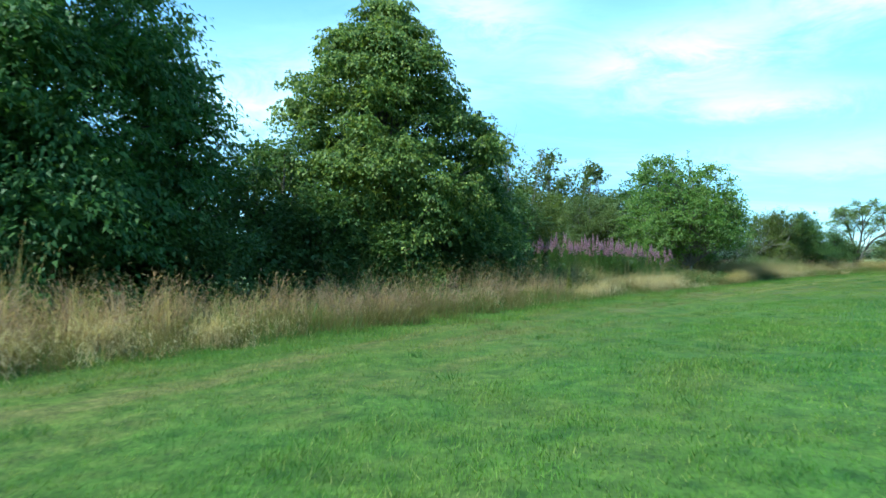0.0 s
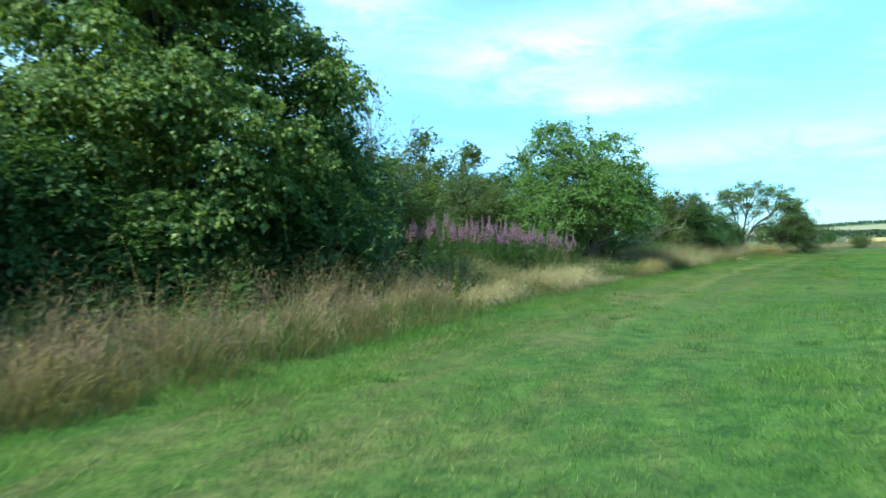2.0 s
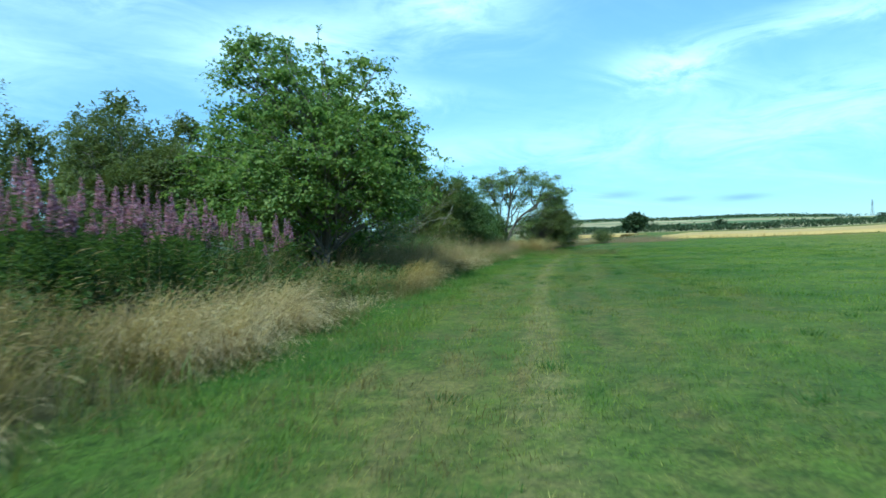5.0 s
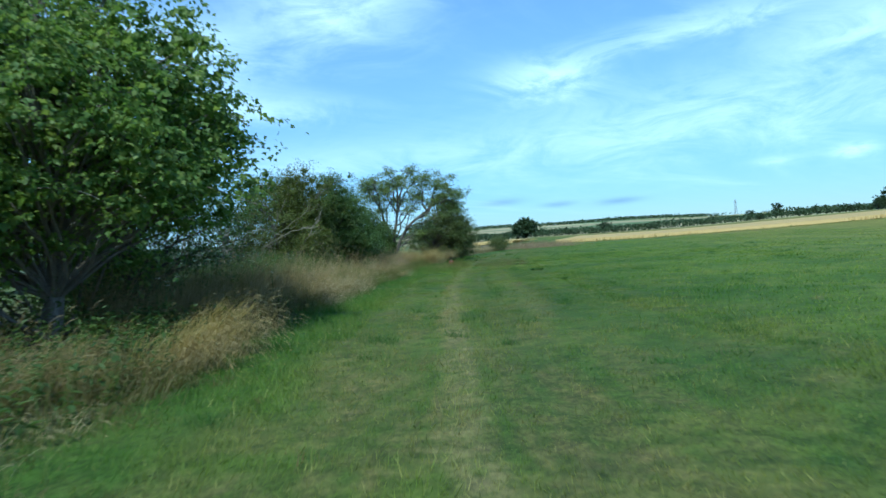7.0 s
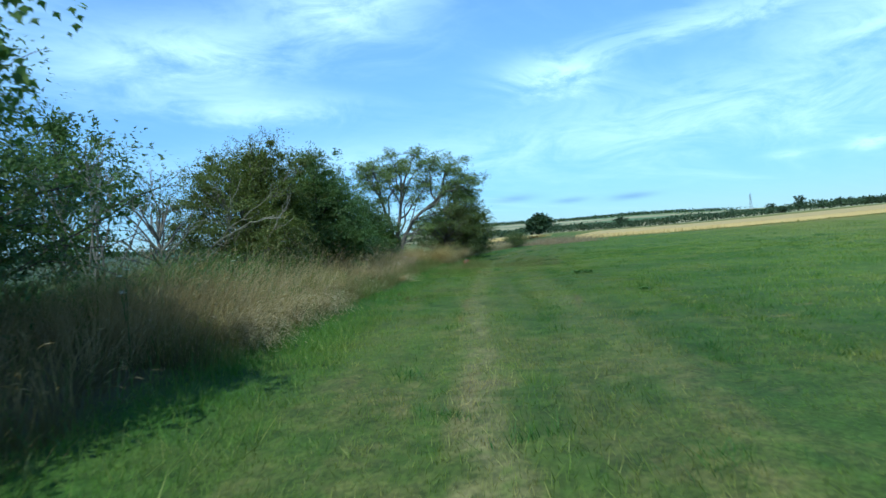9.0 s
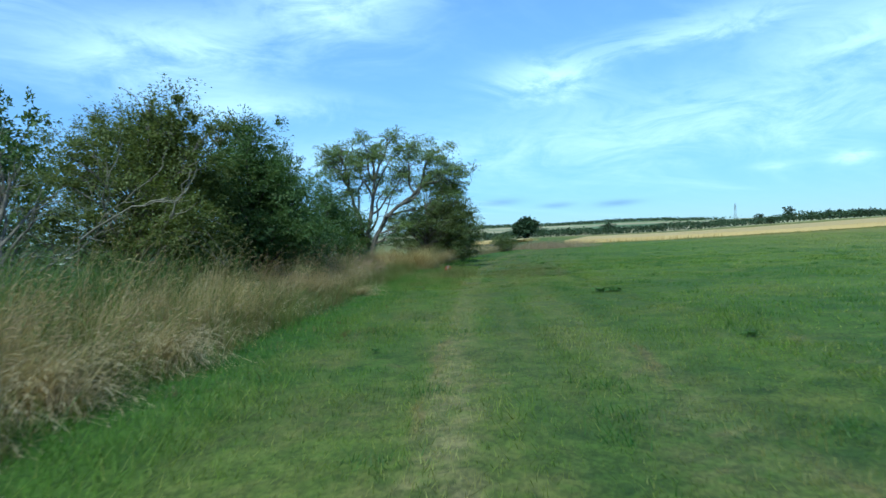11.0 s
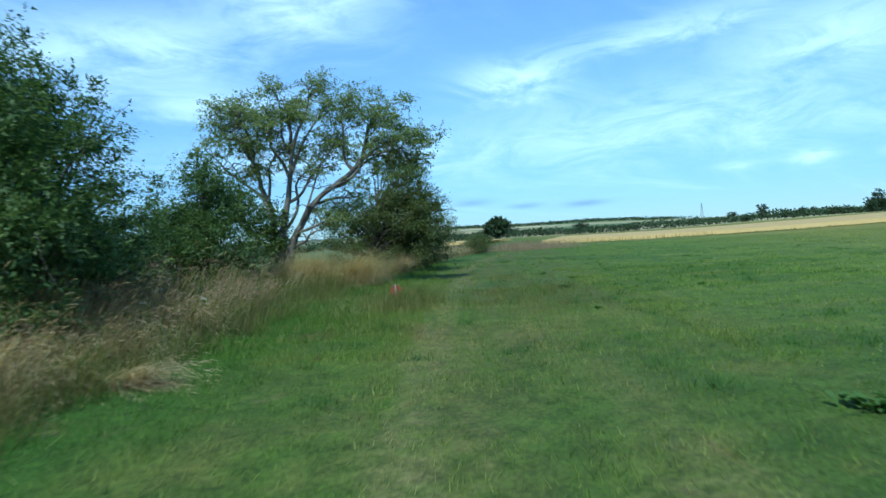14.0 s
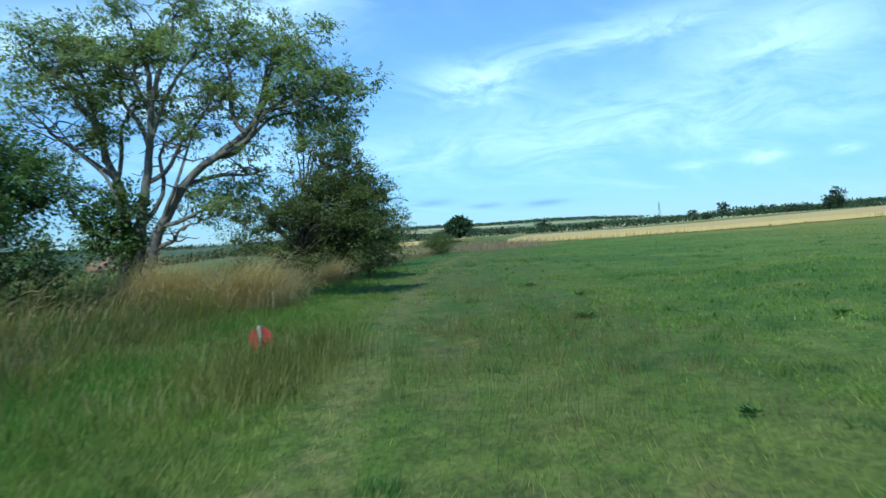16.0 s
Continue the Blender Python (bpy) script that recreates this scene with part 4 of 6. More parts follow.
low_haw = leaders(18, (tuple(SIDE), tuple(FORE)), [(-1.8, -0.4, 0.1, 3.4, 1.2), (-0.8, -0.8, 0.1, 3.8, 1.2), (0.3, 0.4, 0.1, 5.6, 1.3), (1.2, 0.6, 0.1, 6.2, 1.3), (1.0, -0.5, 0.1, 4.2, 1.2), (2.1, 0.4, 0.1, 4.9, 1.2),
                                                   (2.8, 0.6, 0.1, 3.6, 1.1), (2.1, -0.6, 0.1, 3.3, 1.1), (-0.4, 1.2, 0.1, 4.6, 1.3), (1.6, 1.4, 0.1, 5.4, 1.3)], 0.5)
tree("hawthorn_shrub", "dense ragged hawthorn shrub beside the track", 18, (51.0, 80.7), 3.2, 5.2, DOME, len(low_haw), 0.7, 2500, 15, 0.095, M_OLIVE, 0.65, 0.09, 0.05, twigs=1,
     category="shrub", group=HEDGE, shoot=0.5, boughs=low_haw, loose=46, loose_long=0.6, core=60)
tree("hawthorn_shrub", "hawthorn shrub farther along the hedge", 19, (60.2, 90.0), 3.1, 5.6, DOME, 44, 0.6, 1000, 15, 0.11, M_OLIVE, 0.65, 0.08, 0.05, twigs=2, spikes=4,
     category="shrub", group=HEDGE, shoot=0.55, loose=14)


def bare_limbs(thing, seed, rows):
    """Pale leafless limbs that sweep out of a thorn tree; rows are the places each one passes."""
    rng = np.random.default_rng(seed)
    right, away = np.array((*SIDE, 0.0)), np.array((*FORE, 0.0))
    for pts in rows:
        pts = np.array([right * r + away * b + np.array((0, 0, z)) for r, b, z in pts])
        t, fine = np.linspace(0, 1, len(pts)), np.linspace(0, 1, 18)
        line = np.stack([np.interp(fine, t, pts[:, c]) for c in range(3)], 1)
        for _ in range(3):
            line[1:-1] = (line[:-2] + 2 * line[1:-1] + line[2:]) / 4
        line[2:-1] += rng.normal(0, 0.03, (15, 3))
        soup = Soup()
        tube(soup, line, np.linspace(0.042, 0.009, 18), 6, rng)
        for _ in range(9):
            at = line[rng.integers(6, 18)]
            way = unit(pts[-1] - pts[-2] + rng.normal(0, 0.45, 3)) * rng.uniform(0.4, 1.1)
            tube(soup, curve_pts(at, at + way, 6, 0.07, rng), np.linspace(0.014, 0.004, 6), 4)
        part("bare_limb", soup.mesh("bare_limb", M_PALEBARK, True), thing, "pale bare twisted limb")


bare_limbs(haw, 144, [[(0, 0, 0.4), (-0.3, -1.4, 1.3), (0.0, -2.2, 1.9), (1.9, -2.9, 3.0)], [(0, 0, 0.4), (-0.5, -1.5, 1.1), (-0.4, -2.4, 1.6), (1.3, -3.0, 2.2), (2.1, -3.0, 2.4)],
                      [(0, 0, 0.4), (0.2, -1.6, 1.6), (0.3, -2.4, 2.5), (1.0, -2.7, 3.7)], [(0, 0, 0.4), (1.2, -1.6, 1.2), (1.9, -2.4, 2.0), (2.5, -2.6, 3.0)],
                      [(0, 0, 0.4), (-0.9, -1.2, 0.9), (-1.6, -1.9, 1.6), (-2.0, -2.1, 2.6)]])


def limb_tree():
    """The old open-grown hawthorn: leaning limbs that fork to a flat, airy crown."""
    rng = np.random.default_rng(77)
    at = (42.55, 75.4)
    thing = new("old_hawthorn_tree")
    thing.location = (*at, float(ground_z(*at)))
    right, back = np.array((SIDE[0], SIDE[1], 0)), np.array((FORE[0], FORE[1], 0))

    def way(rows):
        return np.array([right * r + back * b + np.array((0, 0, z)) for r, b, z in rows])

    mains = [
        (way([(0.05, 0, -0.2), (0.12, 0, 0.6), (0.19, 0.05, 1.32), (0.27, 0.1, 1.98), (0.04, 0.2, 2.79), (-0.22, 0.2, 3.61), (-0.38, 0.1, 4.29), (-0.65, 0, 4.77), (-1.15, 0, 5.5)]), 0.16),
        (way([(0.3, 0.1, -0.2), (0.38, 0.1, 0.6), (0.46, 0.1, 1.3), (0.59, 0.1, 2.23), (0.81, 0, 3.15), (1.0, -0.1, 4.21), (1.04, -0.2, 5.14), (0.98, -0.2, 6.1)]), 0.17),
        (way([(0.6, -0.1, -0.2), (0.7, -0.1, 0.6), (0.85, -0.1, 1.28), (1.08, -0.15, 1.8), (1.6, -0.2, 2.71), (2.36, -0.3, 3.27), (3.19, -0.3, 3.76), (3.64, -0.3, 4.48), (3.8, -0.3, 5.4)]), 0.165),
    ]
    side_limbs = [(0, 3, (-1.0, -0.5, 4.2)), (0, 4, (-2.2, 0.3, 4.95)), (0, 5, (-1.4, 0.7, 5.7)), (0, 6, (-1.8, -0.3, 6.0)), (0, 6, (-0.6, -0.6, 6.5)), (0, 4, (0.3, 0.7, 5.3)),
                  (1, 4, (2.7, -0.4, 5.1)), (1, 5, (0.1, 0.4, 6.2)), (1, 5, (2.3, 0.8, 6.2)), (1, 6, (1.8, -0.6, 6.8)), (1, 6, (0.4, 0.3, 6.9)), (1, 3, (1.9, 0.6, 5.0)),
                  (2, 3, (2.9, 0.4, 2.4)), (2, 3, (2.1, -0.5, 4.1)), (2, 5, (4.3, 0.5, 4.4)), (2, 5, (4.9, -0.6, 4.5)), (2, 6, (5.2, 0.3, 5.3)), (2, 6, (3.2, -0.6, 6.2)), (2, 6, (4.4, 0.2, 6.1)),
                  (2, 4, (3.3, 0.5, 3.0)), (2, 2, (2.0, -0.4, 1.8)), (0, 2, (-1.75, -0.2, 3.5))]
    tips, bones = [], []
    for n, (pts, r0) in enumerate(mains):
        t = np.linspace(0, 1, len(pts))
        fine = np.linspace(0, 1, 26)
        line = np.stack([np.interp(fine, t, pts[:, c]) for c in range(3)], 1)
        for _ in range(2):
            line[1:-1] = (line[:-2] + 2 * line[1:-1] + line[2:]) / 4
        line[2:-1] += rng.normal(0, 0.025, (23, 3))
        soup = Soup()
        rad = r0 * (1 - 0.75 * fine) * (1 + 0.35 * np.exp(-fine * 12))
        tube(soup, line, rad, 10, rng)
        bones.append(line[8:])
        for m, j, end in side_limbs:
            if m != n:
                continue
            start = line[int(j / 7 * 23)]
            q = curve_pts(start, way([end])[0], 12, 0.075, rng, 0.05)
            tube(soup, q, np.linspace(1, 0.25, 12) * r0 * 0.38, 7, rng)
            tips.append(way([end])[0])
            bones.append(q[3:])
            for _ in range(9):
                s2 = q[rng.integers(4, 12)]
                e2 = s2 + ball(rng, 1)[0] * np.array((1.0, 1.0, 0.45)) * rng.uniform(0.5, 1.3) + np.array((0, 0, 0.2))
                tube(soup, curve_pts(s2, e2, 7, 0.09, rng), np.linspace(1, 0.3, 7) * 0.024, 5)
                tips.append(e2)
        tips.append(line[-1])
        part("limb", soup.mesh("limb", M_LIMB, True), thing, "grey twisted limb")
    tips = np.array([p for p in tips if p[2] > 4.6 or rng.random() < 0.4])
    # the flat, airy crown between its lower and its upper outline
    m = 215
    r = rng.uniform(-1.75, 5.75, m)
    deep = rng.uniform(-1, 1, m) * 2.0 * np.sqrt(np.clip(1 - ((r - 1.7) / 4.3) ** 2, 0.02, 1))
    top = np.interp(r, [-2.4, -1.7, -0.8, 0.7, 1.8, 2.7, 3.6, 4.5, 5.3, 5.9], [6.0, 6.95, 6.5, 7.6, 7.0, 7.0, 6.6, 6.1, 5.7, 5.0]) - 0.3 - 0.35 * (deep / 2.0) ** 2
    foot = np.interp(r, [-2.4, 0.1, 1.8, 3.8, 5.3, 5.9], [4.7, 4.8, 4.6, 4.3, 3.4, 4.4])
    rise = foot + (top - foot) * rng.random(m) ** 0.8
    gap = np.min([np.hypot((r - a) / 0.55, (rise - z) / 0.42) for a, z in ((-0.7, 5.5), (1.35, 5.2), (2.3, 5.9), (3.1, 5.0), (0.2, 6.3), (4.2, 4.9))], axis=0)
    crown = way([row for row, g in zip(zip(r, deep, rise), gap) if g > 1])
    low = way([(a, rng.normal(0, 0.6), z) for a, z in zip(rng.uniform(3.9, 5.3, 12), rng.uniform(3.5, 4.6, 12))] + [(2.9, 0.4, 2.35), (2.5, 0.3, 2.3), (3.2, 0.5, 3.0), (2.7, 0.4, 2.8)]
              + [(a, rng.normal(0.2, 0.35), z) for a, z in zip(rng.uniform(1.5, 3.2, 9), rng.uniform(1.7, 2.7, 9))] + [(a, rng.normal(0, 0.5), z) for a, z in zip(rng.uniform(-0.9, 0.6, 8), rng.uniform(3.9, 4.9, 8))])
    knots = np.concatenate([tips, crown, low])
    tied, bones = len(tips), np.concatenate(bones)
    n = len(knots)
    wide = rng.uniform(0.14, 0.36, (n, 1))
    lobes = np.concatenate([knots, wide, wide, wide * 0.35], 1)
    twig = Soup()
    for k in range(tied, n):
        near = bones[np.argmin(np.linalg.norm((bones - knots[k]) * (1, 1, 1.3), axis=1))]
        tube(twig, curve_pts(near, knots[k] + rng.normal(0, 0.08, 3), 6, 0.1, rng, 0.03), np.linspace(1, 0.35, 6) * 0.016, 4)
    tagged(part("brushwood", twig.mesh("brushwood", M_LIMB, True), thing, "dark crooked twigs"), kind="stuff")
    p, a, f, s = foliage(rng, lobes, 3050, 26, 0.088, 0.3, 0.12, 0.1)
    part("crown", leaf_mesh("crown", p, a, f, s, 0.7, M_OLDHAW, None), thing)
    base = np.array([[0.1, -0.1, 2.1, 0.55, 0.5, 0.5], [-0.25, 0.0, 1.75, 0.6, 0.5, 0.5], [-0.1, 0.1, 1.4, 0.5, 0.5, 0.45], [0.2, 0.0, 1.0, 0.5, 0.5, 0.5]])
    base[:, :3] = way(base[:, :3])
    p, a, f, s = foliage(rng, base, 330, 18, 0.092, 0.4)
    part("basal_growth", leaf_mesh("basal_growth", p, a, f, s, 0.65, M_HEDGE), thing, "leafy green shoots round the trunk's foot")
    return tagged(thing, "old twisted hawthorn with an open flat crown", "tree", HEDGE)


limb_tree()


# bare dead branches above the elder
def dead_branch(at, seed, height, label="bare grey dead branches standing above the hedge", lean=0.8):
    rng = np.random.default_rng(seed)
    soup = Soup()
    gz = float(ground_z(*at))
    for n in range(9 if lean < 1 else 5):
        top = np.array((rng.normal(0, lean), rng.normal(0, lean), height * rng.uniform(0.7 if lean > 1 else 0.85, 1.08)))
        q = curve_pts((rng.normal(0, 0.15), rng.normal(0, 0.15), 0), top, 10, 0.03, rng)
        tube(soup, q, np.linspace(0.04, 0.008, 10), 5)
        for _ in range(14):
            s2 = q[rng.integers(5, 10)]
            tube(soup, curve_pts(s2, s2 + np.array((rng.normal(0, 0.3), rng.normal(0, 0.3), rng.uniform(0.3, 0.8))), 5, 0.06, rng), np.linspace(0.012, 0.004, 5), 4)
    ob = part("dead_shrub", soup.mesh("dead_shrub", M_BARK if lean < 1 else M_LIMB, True))
    ob.location = (*at, gz)
    return tagged(ob, label, "shrub", HEDGE)


dead_branch((2.3, 36.6), 41, 7.0)
dead_branch((3.4, 38.0), 45, 6.9)
dead_branch((22.4, 60.2), 42, 4.0)

# trees far behind the hedge
for k, (x, y, r, h, sd, mat) in enumerate([(13.8, 101, 6.5, 17.5, 51, M_OLIVE), (20.5, 104, 6.5, 16.0, 52, M_OLIVE), (28.5, 106, 7.0, 15.0, 53, M_HEDGE), (5.0, 98, 6.5, 14.5, 54, M_OLIVE),
                                           (16.5, 76, 4.0, 8.5, 55, M_OLIVE), (-6, 92, 7.0, 13.0, 56, M_HEDGE), (10.5, 72, 3.6, 8.2, 57, M_HAW)]):
    tree("background_tree", "large olive-green tree beyond the hedge", sd, (x, y), r, h, ROUND, 60, 1.5, 560, 12, 0.40, mat, 0.7, 0.25, 1.0, shoot=0.9, core=30, bark=M_BARK, group="trees beyond the hedge")


# ---------------------------------------------------------------- far country
def far_tree(seed, at, radius, height, label, mat=M_FAR, n=150):
    return tree("far_tree", label, seed, at, radius, height, ROUND, 26, radius * 0.32, n, 12, radius * 0.13, mat, 0.8, radius * 0.06, height * 0.06,
                shoot=radius * 0.16, group="far trees", core=6)


far_tree(61, (260, 282), 8.0, 10.5, "dark round oak standing far off", M_FAR, 420)
far_tree(62, (381.8, 217.5), 3.6, 9.5, "small tree rising from the far hedge", M_FAR)
far_tree(63, (330, 340), 4.2, 7.5, "far tree beyond the corn")
far_tree(64, (330, 290), 4.6, 7.0, "far tree beyond the corn", M_FAR)
far_tree(65, (397, 170), 5.4, 10.5, "round tree at the far hedge", M_FAR, 260)
far_tree(66, (372, 165), 3.2, 6.0, "round tree at the far hedge")
far_tree(67, (415, 250), 4.0, 6.5, "far tree beyond the corn")
far_tree(68, (400, 205), 3.6, 6.0, "far tree beyond the corn")
rs = np.random.default_rng(70)
for k in range(12):
    t = (k + rs.uniform(0.1, 0.9)) / 12
    far_tree(71 + k, (300 + 120 * t + rs.normal(0, 8), 330 - 190 * t + rs.normal(0, 10)), rs.uniform(2.6, 4.2), rs.uniform(3.6, 5.6), "low tree in the far hedgerow", M_FAR if k % 2 else M_FAR, 80)


def leaf_row(name, label, seed, places, width, height, leaf, count, mat, category="hedge"):
    """A long hedge or wood: boughs along a line, one mesh."""
    rng = np.random.default_rng(seed)
    places = np.asarray(places, float)
    seg = np.linalg.norm(np.diff(places, axis=0), axis=1)
    cum = np.concatenate(([0], np.cumsum(seg))) / seg.sum()
    t = rng.random(count)
    x, y = np.interp(t, cum, places[:, 0]) + rng.normal(0, width, count), np.interp(t, cum, places[:, 1]) + rng.normal(0, width, count)
    hh = height * (0.75 + 0.3 * np.sin(t * 90) * np.sin(t * 37 + 1) + 0.2 * rng.random(count))
    z = ground_z(x, y) + hh * rng.random(count) ** 0.7
    p = np.stack([x, y, z], 1)
    me = leaf_mesh(name, p, rng.normal(0, 1, (count, 3)), unit(rng.normal(0, 0.7, (count, 3)) + (0, 0, 0.6)), leaf * (0.7 + 0.6 * rng.random(count)), 0.8, mat)
    return tagged(part(name, me), label, category, kind="stuff")


leaf_row("far_hedge", "dark green hedgerow behind the corn field", 90, [(235, 330), (300, 325), (360, 240), (420, 150), (470, 20), (480, -120)], 4.0, 4.0, 1.0, 21000, M_FAR)
leaf_row("far_wood", "distant dark wood along the skyline", 91, [(1150, 1750), (1500, 1500), (1800, 1120)], 35, 8.0, 3.6, 9000, M_FAR, "wood")
leaf_row("far_wood", "distant dark wood on the rise", 92, [(1750, 760), (1900, 520), (2000, 200)], 35, 7.0, 3.6, 8000, M_FAR, "wood")
leaf_row("far_wood", "distant dark wood beyond the hedge", 93, [(-200, 1300), (300, 1500), (700, 1500)], 45, 8.0, 4.0, 7000, M_FAR, "wood")
leaf_row("far_hedge", "far hedgerow among pale fields", 94, [(500, 760), (800, 620), (1000, 300)], 5.0, 4.0, 1.5, 11000, M_FAR)
leaf_row("far_hedge", "far hedgerow beyond the trees", 95, [(-60, 260), (80, 300), (190, 300)], 4.0, 3.0, 1.2, 6000, M_FAR)


def corn(origin=CORNER, first=-1.0, last=380.0, deep=72.0, seed=96):
    """The ripe corn: a crop standing at one height, ragged along its near edge."""
    rng = np.random.default_rng(seed)
    qs, bs = np.linspace(first, last, 160), np.concatenate((np.linspace(0, 6, 8), np.linspace(9, deep, 16)))
    Q, B = np.meshgrid(qs, bs, indexing="ij")
    B = B + 1.2 * np.sin(Q * 0.11) * np.exp(-B / 12)
    X, Y = origin[0] + Q * ALONG[0] + B * BEYOND[0], origin[1] + Q * ALONG[1] + B * BEYOND[1]
    Z = ground_z(X, Y) + 0.82 + rng.normal(0, 0.03, X.shape)
    Z[:, 0] -= 0.7
    n = len(bs)
    i, j = np.meshgrid(np.arange(len(qs) - 1), np.arange(n - 1), indexing="ij")
    soup = Soup()
    soup.put(np.stack([X, Y, Z], -1).reshape(-1, 3), np.stack([i * n + j, (i + 1) * n + j, (i + 1) * n + j + 1, i * n + j + 1], -1).reshape(-1, 4))
    m = int(60 * (last - first))
    q, b = rng.uniform(first, last, m), rng.random(m) ** 2 * 60
    x, y = origin[0] + q * ALONG[0] + b * BEYOND[0], origin[1] + q * ALONG[1] + b * BEYOND[1]
    z = ground_z(x, y)
    a = rng.random(m) * 6.28
    wd = np.stack([np.cos(a), np.sin(a), 0 * a], 1) * 0.09
    p = np.stack([x, y, z], 1)
    v = np.stack([p - wd, p + wd, p + np.stack([rng.normal(0, 0.1, m), rng.normal(0, 0.1, m), rng.uniform(0.8, 1.0, m)], 1)], 1)
    soup.put(v.reshape(-1, 3), np.arange(m * 3).reshape(-1, 3))
    return tagged(part("corn_field", soup.mesh("corn_field", M_CORN)), "pale gold strip of ripe standing corn", "crop", kind="stuff")


corn()
corn((152.0, 189.0), -5.0, 8.0, 40.0, 97)
# rough grass along the corn's edge
q = rng.uniform(-2, 300, 5500)
b = rng.normal(-1.2, 0.7, 5500)
x, y = CORNER[0] + q * ALONG[0] + b * BEYOND[0], CORNER[1] + q * ALONG[1] + b * BEYOND[1]
me, _ = stems("corn_margin", rng, x, y, 0.28 * (0.5 + rng.random(5500)) * (1 + 0.5 * noise_field(x * 0.3, y * 0.3)), np.full(5500, 0.10), 0.6, M_OLIVEGRASS)
tagged(part("corn_margin", me), "rough green grass between pasture and corn", "grass", kind="stuff")


def pylon(at, height, seed):
    """A lattice pylon: four legs, bracing and three pairs of arms."""
    m_steel = M_STEEL
    gz = float(ground_z(*at))
    thing = new("electricity_pylon")
    thing.location = (*at, gz)
    soup = Soup()
    half = lambda z: height * (0.085 * (1 - z) ** 1.3 + 0.012)
    zs = np.linspace(0, 1, 9)
    for sx, sy in ((1, 1), (1, -1), (-1, 1), (-1, -1)):
        tube(soup, [(sx * half(z), sy * half(z), z * height) for z in zs], np.full(9, 0.32), 4)
    for z0, z1 in zip(zs[:-1], zs[1:]):
        a, b2 = half(z0), half(z1)
        for s1, s2 in ((1, 1), (-1, 1), (1, -1), (-1, -1)):
            tube(soup, [(s1 * a, s2 * a, z0 * height), (-s1 * b2, s2 * b2, z1 * height)], [0.16, 0.16], 3)
            tube(soup, [(s1 * a, s2 * a, z0 * height), (s1 * b2, -s2 * b2, z1 * height)], [0.16, 0.16], 3)
    part("mast", soup.mesh("mast", m_steel), thing)
    for z, span in ((0.66, 0.19), (0.78, 0.23), (0.9, 0.16)):
        arm = Soup()
        for s in (1, -1):
            tube(arm, [(0, 0, z * height + 1.5), (s * span * height, 0, z * height)], [0.3, 0.2], 4)
            tube(arm, [(0, 0, z * height), (s * span * height, 0, z * height)], [0.3, 0.2], 4)
        part("cross_arm", arm.mesh("cross_arm", m_steel), thing)
    return tagged(thing, "grey steel lattice pylon on the skyline", "pylon", "pylons")


def plain_mat(name, a, b, scale, rough=0.6, metal=0.0):
    m, k = new_mat(name)
    pos = k.add("ShaderNodeNewGeometry").outputs["Position"]
    f = k.step(k.noise(pos, scale, 5.0, 0.6), 0.3, 0.7)
    finish(k, k.add("ShaderNodeBsdfPrincipled", {"Base Color": k.mix(f, (*a, 1), (*b, 1)), "Roughness": rough, "Metallic": metal}).outputs[0])
    return m


M_STEEL = plain_mat("galvanised_steel", (0.25, 0.27, 0.29), (0.4, 0.42, 0.44), 0.5, 0.5, 0.6)
M_RED = plain_mat("faded_red_paint", (0.28, 0.026, 0.028), (0.37, 0.050, 0.048), 9.0, 0.45)
M_STAKE = plain_mat("weathered_stake", (0.26, 0.24, 0.20), (0.40, 0.38, 0.33), 14.0, 0.8)
M_TILE = plain_mat("red_roof_tile", (0.24, 0.12, 0.085), (0.33, 0.17, 0.12), 0.7, 0.8)
M_BRICK = plain_mat("red_brick", (0.28, 0.14, 0.09), (0.38, 0.20, 0.14), 0.9, 0.85)
M_PANE = plain_mat("dark_pane", (0.02, 0.025, 0.03), (0.04, 0.045, 0.05), 1.0, 0.1)
pylon((2000, 1160), 46, 1)
pylon((2150, 690), 46, 2)


def box(soup, lo, hi):
    (x0, y0, z0), (x1, y1, z1) = lo, hi
    v = [(x0, y0, z0), (x1, y0, z0), (x1, y1, z0), (x0, y1, z0), (x0, y0, z1), (x1, y0, z1), (x1, y1, z1), (x0, y1, z1)]
    soup.put(v, [[0, 3, 2, 1], [4, 5, 6, 7], [0, 1, 5, 4], [1, 2, 6, 5], [2, 3, 7, 6], [3, 0, 4, 7]])


